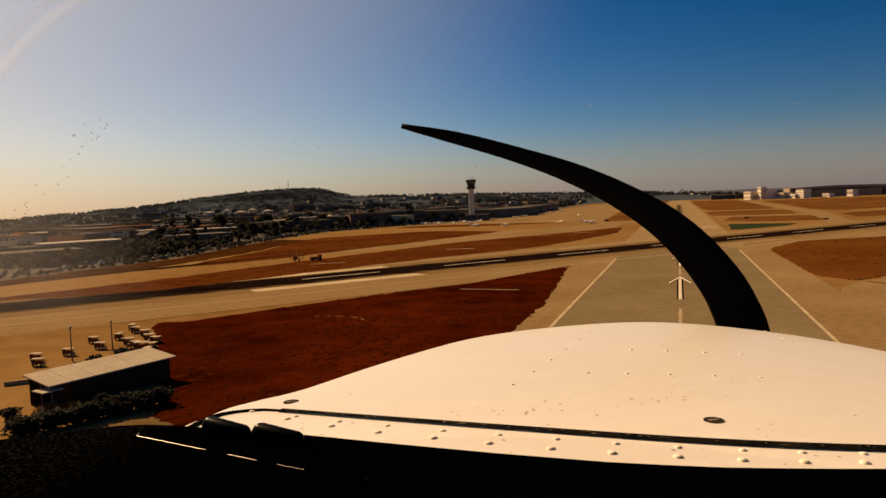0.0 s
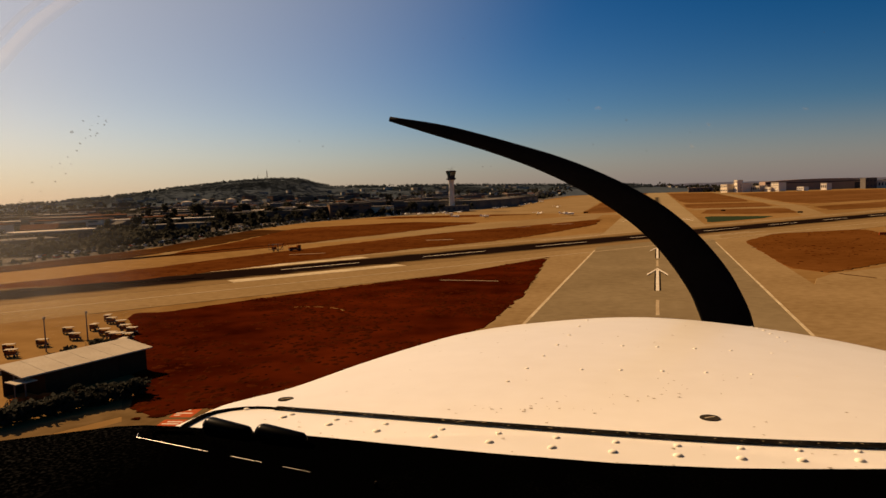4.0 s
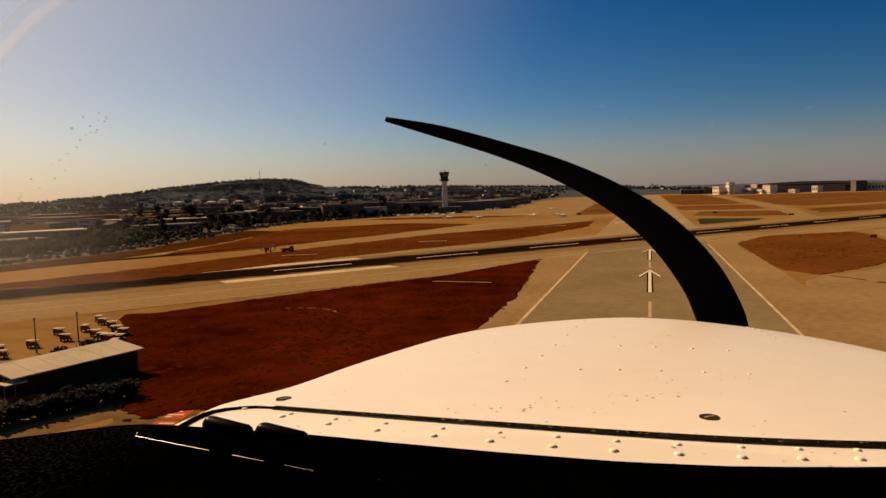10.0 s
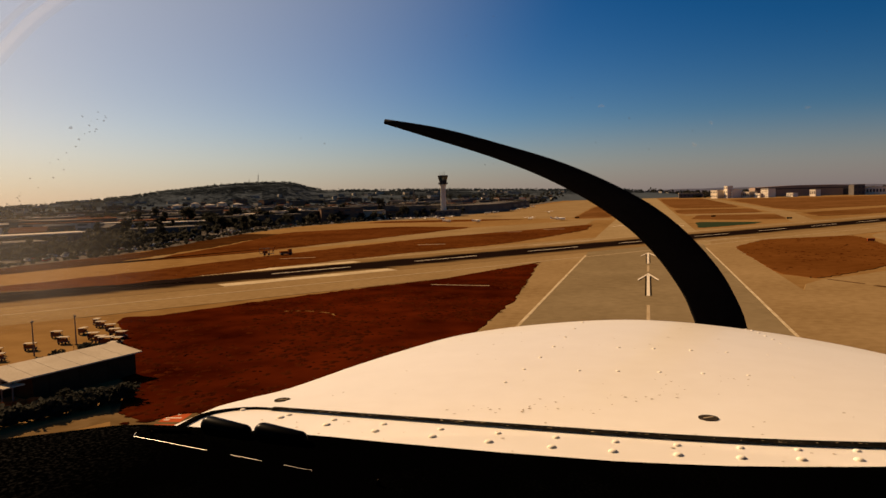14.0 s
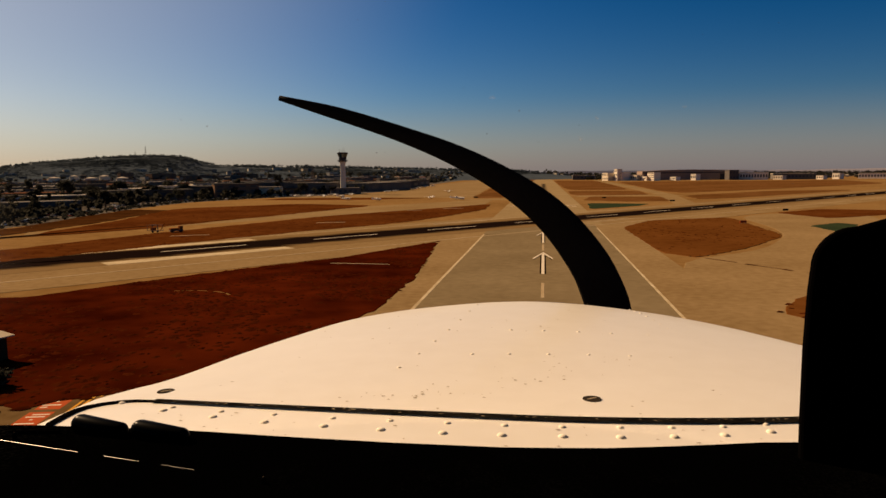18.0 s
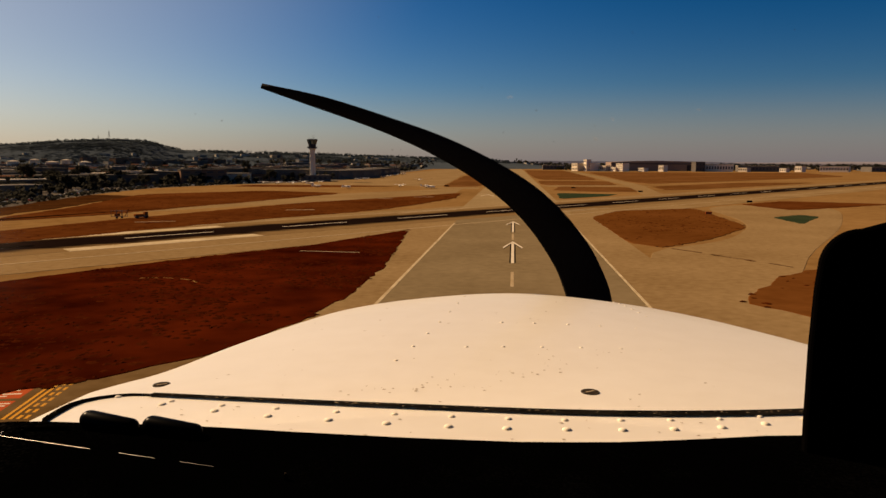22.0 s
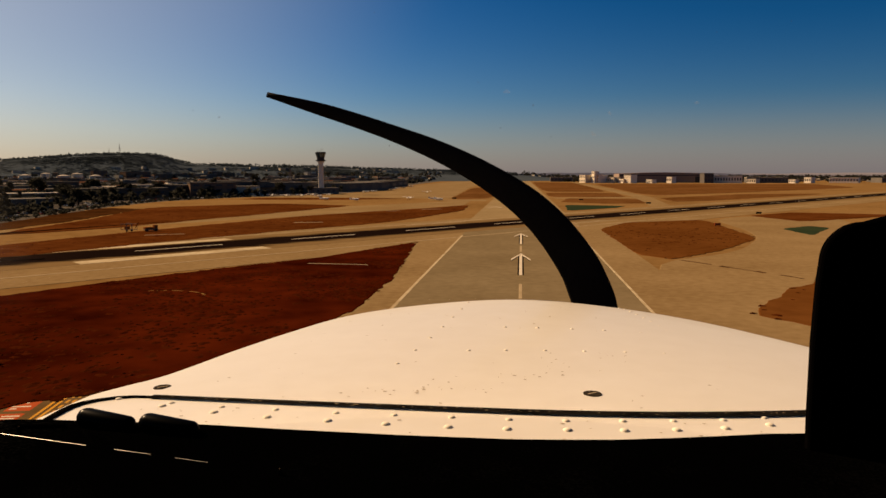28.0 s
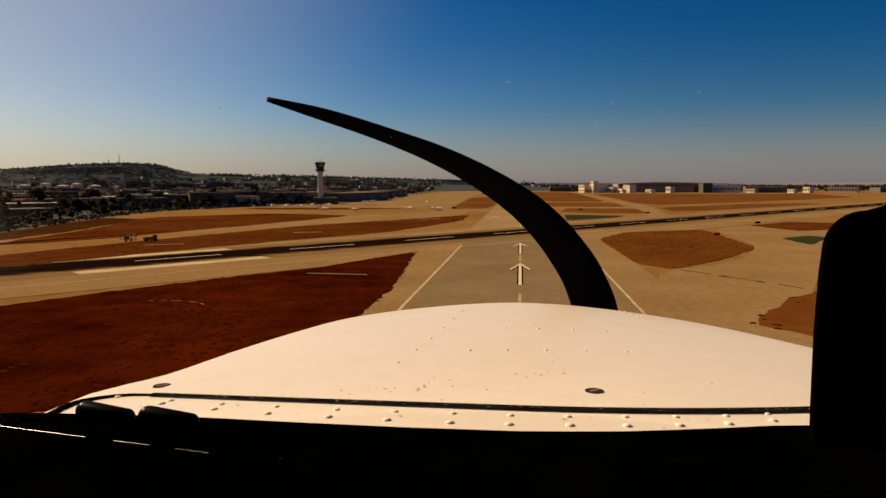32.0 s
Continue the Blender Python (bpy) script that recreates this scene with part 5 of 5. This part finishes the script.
for k in range(120000):
    x, y = rw.uniform(-3000, 100), rw.uniform(1700, 3100)
    g, away = terrain(x, y), math.hypot(x, y)
    crest = abs(away - 2845) < 45
    if g < 18 or away > 2950 or (not crest and rw.random() > 0.3 + 0.5 * noise.noise((x * 0.004, y * 0.004, 5))):
        continue
    if crest and rw.random() < 0.3 + 0.4 * noise.noise((x * 0.01, y * 0.01, 9)):
        leaf_cloud(vv, ff, rw, x, y, g - 1.0, rw.uniform(4, 9), rw.uniform(5, 13), 12, 1.8)
    else:
        for j in range(4):
            r, h, a, b = rw.uniform(2, 5), rw.uniform(0.6, 2.2), rw.uniform(0, 1.6), len(vv)
            cx, cy = x + rw.uniform(-7, 7), y + rw.uniform(-7, 7)
            vv += [(cx + r * math.cos(a + 1.5708 * i), cy + r * math.sin(a + 1.5708 * i), g + h - 1.2 + rw.uniform(-0.2, 0.2)) for i in range(4)]
            ff.append((b, b + 1, b + 2, b + 3))
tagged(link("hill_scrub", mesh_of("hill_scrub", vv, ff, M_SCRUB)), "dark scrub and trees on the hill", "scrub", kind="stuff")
vv, ff = [], []
for k in range(260):
    y = rw.uniform(150, 620)
    x = city_edge(y) + rw.uniform(-12, 3)
    leaf_cloud(vv, ff, rw, x, y, 0, 1.5, rw.uniform(1, 2.4), 14, 0.5)
tagged(link("fence_bushes", mesh_of("fence_bushes", vv, ff, M_LEAF)), "low dark bushes along the airfield fence", "bushes", kind="stuff")


# ---- parked aircraft, vehicles, signs ----
def light_plane(x, y, turn, s=1.0, label="small white high-wing aeroplane parked on the apron"):
    root = empty("parked_aeroplane", label, "aeroplane", "parked aeroplanes", m=pose(x, y, 0, 0, 0, turn) @ Matrix.Diagonal((s, s, s, 1)))
    vv, ff = [], []
    prof = ((3.2, 0.3, 1.25), (2.9, 0.5, 1.3), (1.6, 0.62, 1.4), (0.2, 0.62, 1.5), (-1.6, 0.42, 1.45), (-4.2, 0.14, 1.5))
    for yy, r, zc in prof:
        vv += [(r * math.cos(math.pi * i / 4), yy, zc + r * math.sin(math.pi * i / 4)) for i in range(8)]
    for j in range(len(prof) - 1):
        for i in range(8):
            a, b = j * 8 + i, j * 8 + (i + 1) % 8
            ff.append((a, b, b + 8, a + 8))
    ff += [tuple(range(8)), tuple(40 + i for i in range(7, -1, -1))]
    link("fuselage", mesh_of("fuselage", vv, ff, M_PLANE, True), root)
    part("wing", box_bm(-5.4, 5.4, 0.1, 1.6, 2.12, 2.28, 0.06), M_PLANE, root)
    part("tailplane", box_bm(-1.8, 1.8, -4.3, -3.4, 1.55, 1.64, 0.03), M_PLANE, root)
    part("fin", box_bm(-0.07, 0.07, -4.4, -3.3, 1.5, 2.9, 0.03), M_PLANE, root)
    part("canopy", box_bm(-0.52, 0.52, 0.3, 1.7, 1.75, 2.1, 0.08), M_WINDOW, root)
    for wx, wy in ((-1.2, 0.4), (1.2, 0.4), (0, 2.5)):
        part("wheel", tube_bm((wx - 0.09, wy, 0.24), (wx + 0.09, wy, 0.24), 0.24, sides=10), M_TYRE, root)
        part("strut", tube_bm((wx, wy, 0.24), (wx * 0.4, wy, 1.1), 0.06, sides=5), M_STEEL, root)
    part("propeller", box_bm(-0.95, 0.95, 3.2, 3.26, 1.2, 1.3), M_TYRE, root)
    return root


first = light_plane(-66, 547, -60)
for x, y, t in ((-72, 560, -72), (-95, 573, 40), (-132, 534, -50), (-160, 545, -45), (-185, 612, -60), (-205, 622, 30), (-222, 628, 35), (-238, 634, 28), (-178, 770, 80), (-175, 800, 85), (-172, 900, 75), (-176, 960, 80), (-180, 1040, 80), (-182, 1120, 70), (-105, 760, 20), (-205, 655, 40), (-190, 660, 45)):
    copy_thing(first, pose(x, y, 0.05, 0, 0, t) @ Matrix.Identity(4))
first.matrix_basis = pose(-66, 547, 0.05, 0, 0, -60)


def car(x, y, turn, paint, label):
    root = empty("parked_car", label, "car", "parked cars", m=pose(x, y, 0.05, 0, 0, turn))
    body = part("body", box_bm(-0.9, 0.9, -2.2, 2.2, 0.3, 0.85, 0.12), paint, root)
    part("cabin", box_bm(-0.78, 0.78, -1.3, 0.9, 0.84, 1.42, 0.18), M_WINDOW, root)
    for wx in (-0.82, 0.82):
        for wy in (-1.35, 1.35):
            part("wheel", tube_bm((wx - 0.1, wy, 0.32), (wx + 0.1, wy, 0.32), 0.32, sides=10), M_TYRE, root)
    return root


names = ("white", "grey", "red", "dark")
cars = [car(city_edge(300) - 12, 300 + 4 * k, 60, M_CARS[k], "%s car parked by the airfield fence" % names[k]) for k in range(4)]
rc = random.Random(6)
for k in range(120):
    y = rc.uniform(210, 760)
    copy_thing(cars[rc.choice((0, 0, 1, 3, 0, 2))], pose(city_edge(y) - rc.choice((6, 10, 16, 24, 32)) , y, 0.05, 0, 0, 62 + rc.uniform(-4, 4)))


def machine(x, y, turn, label):
    root = empty("work_vehicle", label, "work vehicle", m=pose(x, y, 0.12, 0, 0, turn))
    part("chassis", box_bm(-0.9, 0.9, -2.6, 2.4, 0.5, 0.85, 0.06), M_STEEL, root)
    cab = part("cab", box_bm(-0.85, 0.85, 0.9, 2.2, 0.85, 2.3, 0.14), M_ORANGE, root)
    part("windscreen", box_bm(-0.72, 0.72, 2.19, 2.24, 1.45, 2.15), M_WINDOW, cab)
    part("hopper", box_bm(-0.95, 0.95, -2.5, 0.6, 0.85, 1.6, 0.1), M_ORANGE, root)
    for wy in (-1.7, 1.6):
        for wx in (-0.85, 0.85):
            part("wheel", tube_bm((wx - 0.15, wy, 0.4), (wx + 0.15, wy, 0.4), 0.4, sides=12), M_TYRE, root)
    return root


def boom_frame(x, y, turn, label):
    """Open steel rails and posts with a boom, towed on two wheels."""
    root = empty("boom_trailer", label, "work trailer", m=pose(x, y, 0.12, 0, 0, turn))
    for sx in (-1.1, 1.1):
        part("rail", tube_bm((sx, -3.2, 0.8), (sx, 3.2, 0.8), 0.1, sides=6), M_STEEL, root)
        part("wheel", tube_bm((sx - 0.15, 0, 0.45), (sx + 0.15, 0, 0.45), 0.45, sides=12), M_TYRE, root)
        for yy in (-3.0, 0.0, 3.0):
            part("post", tube_bm((sx, yy, 0.8), (sx, yy, 2.9), 0.08, sides=6), M_STEEL, root)
        part("top_rail", tube_bm((sx, -3.0, 2.9), (sx, 3.0, 2.9), 0.08, sides=6), M_STEEL, root)
    part("boom", tube_bm((0, -3.0, 1.0), (0, -5.4, 3.8), 0.12, sides=6), M_ORANGE, root)
    part("drum", tube_bm((-0.9, 1.0, 1.35), (0.9, 1.0, 1.35), 0.55, sides=14), M_ORANGE, root)
    return root


machine(-139, 243, -40, "brown work truck with an open hopper on the dry grass")
boom_frame(-146, 240, 70, "open brown steel boom trailer beside the truck")


# ---- the loading yard beside the grass ----
slab("yard_pavement", [(-50.2, 53), (-98.8, 106.4), (-150, 96), (-150, 20), (-62, 20)], 0.0, 0.056, M_EARTH, "dusty tan yard round the cargo shed", "yard")
slab("service_road", [(-59, 40), (-51.5, 54.5), (-53.6, 57), (-63, 44)], 0.05, 0.07, M_SEALTAN, "narrow brown service road along the hedge", "road")


def cargo_shed(x, y, turn):
    """A long low shed, open at one end, under a pale lean-to roof in sheets."""
    root = empty("cargo_shed", "long low dark-walled shed with a pale sheet roof in the yard", "shed", m=pose(x, y, 0.056, 0, 0, turn))
    part("front_wall", box_bm(2.2, 15, 0, 0.2, 0, 2.75), M_SHEDWALL, root)
    part("rear_wall", box_bm(0, 15, 4.6, 4.8, 0, 3.2), M_SHEDWALL, root)
    part("end_wall", box_bm(14.8, 15, 0.2, 4.6, 0, 2.75), M_SHEDWALL, root)
    part("inner_wall", box_bm(2.2, 2.4, 0.2, 4.6, 0, 2.75), M_SHEDWALL, root)
    for i in range(6):
        x0 = -0.5 + 2.7 * i
        vv = [(x0 + 0.02, -0.5, 2.75), (x0 + 2.68, -0.5, 2.75), (x0 + 2.68, 5.2, 3.45), (x0 + 0.02, 5.2, 3.45)]
        vv += [(vx, vy, vz + 0.14) for vx, vy, vz in vv]
        link("roof_sheet", mesh_of("roof_sheet", vv, [(3, 2, 1, 0), (4, 5, 6, 7), (0, 1, 5, 4), (1, 2, 6, 5), (2, 3, 7, 6), (3, 0, 4, 7)], M_SHEET), root)
    for py in (0.1, 2.4, 4.7):
        part("post", tube_bm((0.1, py, 0), (0.1, py, 2.8 + 0.1 * py), 0.09, sides=8), M_STEEL, root)
    part("awning", box_bm(-1.4, 0.9, -1.0, 1.4, 2.3, 2.4), M_SHEET, root, "pale awning over the open end")
    for px in (4.0, 7.6, 11.2):
        door = part("roller_door", box_bm(px, px + 2.4, -0.06, 0.02, 0, 2.5), M_SHEDWALL, root)
        for k in range(5):
            part("slat", box_bm(px + 0.05, px + 2.35, -0.1, -0.06, 0.1 + 0.48 * k, 0.5 + 0.48 * k), M_SHEDWALL, door)
    for k, (px, pw) in enumerate(((-1.5, 1.1), (-0.2, 0.9), (0.9, 1.0))):
        crate = empty("crate", "brown wooden crate before the shed's open end", "crate", "crates by the shed", m=root.matrix_basis @ pose(px, -1.2 - 0.5 * k, 0, 0, 0, 12 * k))
        part("box", box_bm(-pw / 2, pw / 2, -0.5, 0.5, 0.1, 0.95, 0.03), M_ORANGE, crate)
        for sy in (-0.35, 0.35):
            part("skid", box_bm(-pw / 2, pw / 2, sy - 0.06, sy + 0.06, 0, 0.1), M_STEEL, crate)


cargo_shed(-66.4, 56.2, 76)


def baggage_cart(x, y, turn):
    root = empty("baggage_cart", "small brown covered baggage cart standing in the yard", "baggage cart", "baggage carts", m=pose(x, y, 0.056, 0, 0, turn))
    part("bed", box_bm(-1.3, 1.3, -0.75, 0.75, 0.5, 0.68, 0.03), M_STEEL, root)
    part("canopy", box_bm(-1.4, 1.4, -0.82, 0.82, 1.75, 1.86, 0.04), M_SHEET, root)
    part("back_panel", box_bm(-1.28, -1.2, -0.7, 0.7, 0.68, 1.75), M_ORANGE, root)
    part("load", box_bm(-1.0, 0.9, -0.6, 0.6, 0.68, 1.3, 0.08), M_ORANGE, root)
    part("drawbar", tube_bm((1.3, 0, 0.55), (2.1, 0, 0.35), 0.05, sides=6), M_STEEL, root)
    for sx in (-1.2, 1.2):
        for sy in (-0.68, 0.68):
            part("post", tube_bm((sx, sy, 0.68), (sx, sy, 1.76), 0.035, sides=6), M_STEEL, root)
            part("wheel", tube_bm((sx * 0.75, sy - 0.07, 0.26), (sx * 0.75, sy + 0.07, 0.26), 0.26, sides=10), M_TYRE, root)
    return root


CART = Matrix.Diagonal((0.78, 0.78, 0.78, 1))
first_cart = baggage_cart(-80.3, 84.6, 20)
first_cart.matrix_basis = first_cart.matrix_basis @ CART
rl = random.Random(12)
for x, y in ((-83.2, 86.5), (-77.3, 82.6), (-85.5, 92.0), (-82.5, 90.2), (-79.5, 85.9), (-86.5, 88.5), (-89.5, 95.4), (-91.8, 91.8), (-88.6, 84.6), (-94, 88.5), (-96.5, 99.8), (-93.5, 97.5), (-88.5, 73.2), (-92.2, 76), (-90, 79.8)):
    copy_thing(first_cart, pose(x, y, 0.056, 0, 0, rl.choice((20, 22, 110, 15)) + rl.uniform(-8, 8)) @ CART)


def yard_lamp(x, y, h):
    root = empty("yard_lamp", "thin dark lamp post with a crossbar in the yard", "lamp post", "yard lamps", m=pose(x, y, 0.056, 0, 0, -45))
    part("pole", tube_bm((0, 0, 0), (0, 0, h), 0.11, 0.07, 8), M_STEEL, root)
    part("crossbar", box_bm(-0.7, 0.7, -0.05, 0.05, h - 0.1, h), M_STEEL, root)
    for sx in (-0.6, 0.6):
        part("lamp_head", box_bm(sx - 0.2, sx + 0.2, -0.15, 0.2, h - 0.26, h - 0.1, 0.03), M_STEEL, root)


yard_lamp(-85.9, 76.7, 5.2)
yard_lamp(-86.5, 85.0, 4.6)
block = box_bm(-0.42, 0.42, -0.22, 0.22, 0, 0.55, 0.06)
barrier = None
for k in range(12):
    at = pose(-82.5 + 0.6 * k, 63.6 + 0.53 * k, 0.056, 0, 0, 41)
    if barrier is None:
        barrier = part("road_barrier", block, M_DULL, None)
        barrier.matrix_basis = at
        tagged(barrier, "short dusty concrete barrier block in the yard", "barrier", "yard barriers")
    else:
        copy_thing(barrier, at)
for k, (x, y, size) in enumerate(((-72.6, 66.8, 0.34), (-75.6, 70.4, 0.3), (-71.5, 73.5, 0.36), (-64.6, 50.2, 0.26), (-60.6, 57.6, 0.22), (-76.5, 76.5, 0.28))):
    yard_tree = copy_thing(kinds_t[k % 2], pose(0, 0, 0))
    yard_tree.matrix_basis = pose(x, y, 0.05, 0, 0, 70 * k) @ Matrix.Diagonal((size * 1.3, size * 1.3, size, 1))
    tagged(yard_tree, "small dark bushy tree beside the cargo shed", "tree", "yard trees")
hedge = empty("hedge", "dense dark clipped hedge along the service road", "hedge")
vv, ff = [], []
rh = random.Random(21)
for k in range(70):
    u = k / 69
    leaf_cloud(vv, ff, rh, -62 + 6.6 * u + rh.uniform(-0.6, 0.6), 48.4 + 12.8 * u + rh.uniform(-0.6, 0.6), 0, 1.25, 1.9, 70, 0.2)
link("leaves", mesh_of("leaves", vv, ff, M_LEAF), hedge)
for k in range(8):
    part("stem", tube_bm((-61.6 + 0.86 * k, 49.2 + 1.6 * k, 0), (-61.6 + 0.86 * k, 49.3 + 1.6 * k, 0.9), 0.06, 0.03, 6), M_BARK, hedge)


def info_sign(x, y, turn, w, face=M_BLACK, hue="black"):
    root = empty("airfield_sign", "low %s airfield sign on short legs in the grass" % hue, "sign", "airfield signs", m=pose(x, y, 0.1, 0, 0, turn))
    part("panel", box_bm(-w, w, -0.15, 0.15, 0.35, 1.35, 0.05), face, root)
    for sx in (-0.7, 0.7):
        part("leg", tube_bm((sx * w, 0, -0.05), (sx * w, 0, 0.4), 0.06, sides=6), M_STEEL, root)
    return root


info_sign(80, 290, 10, 1.3, M_RED, "red")
for x, y, t, w in ( (125, 378, 15, 1.5), (-57, 582, 0, 1.8), (48, 560, 0, 1.6), (90, 500, 0, 1.6)):
    info_sign(x, y, t, w)
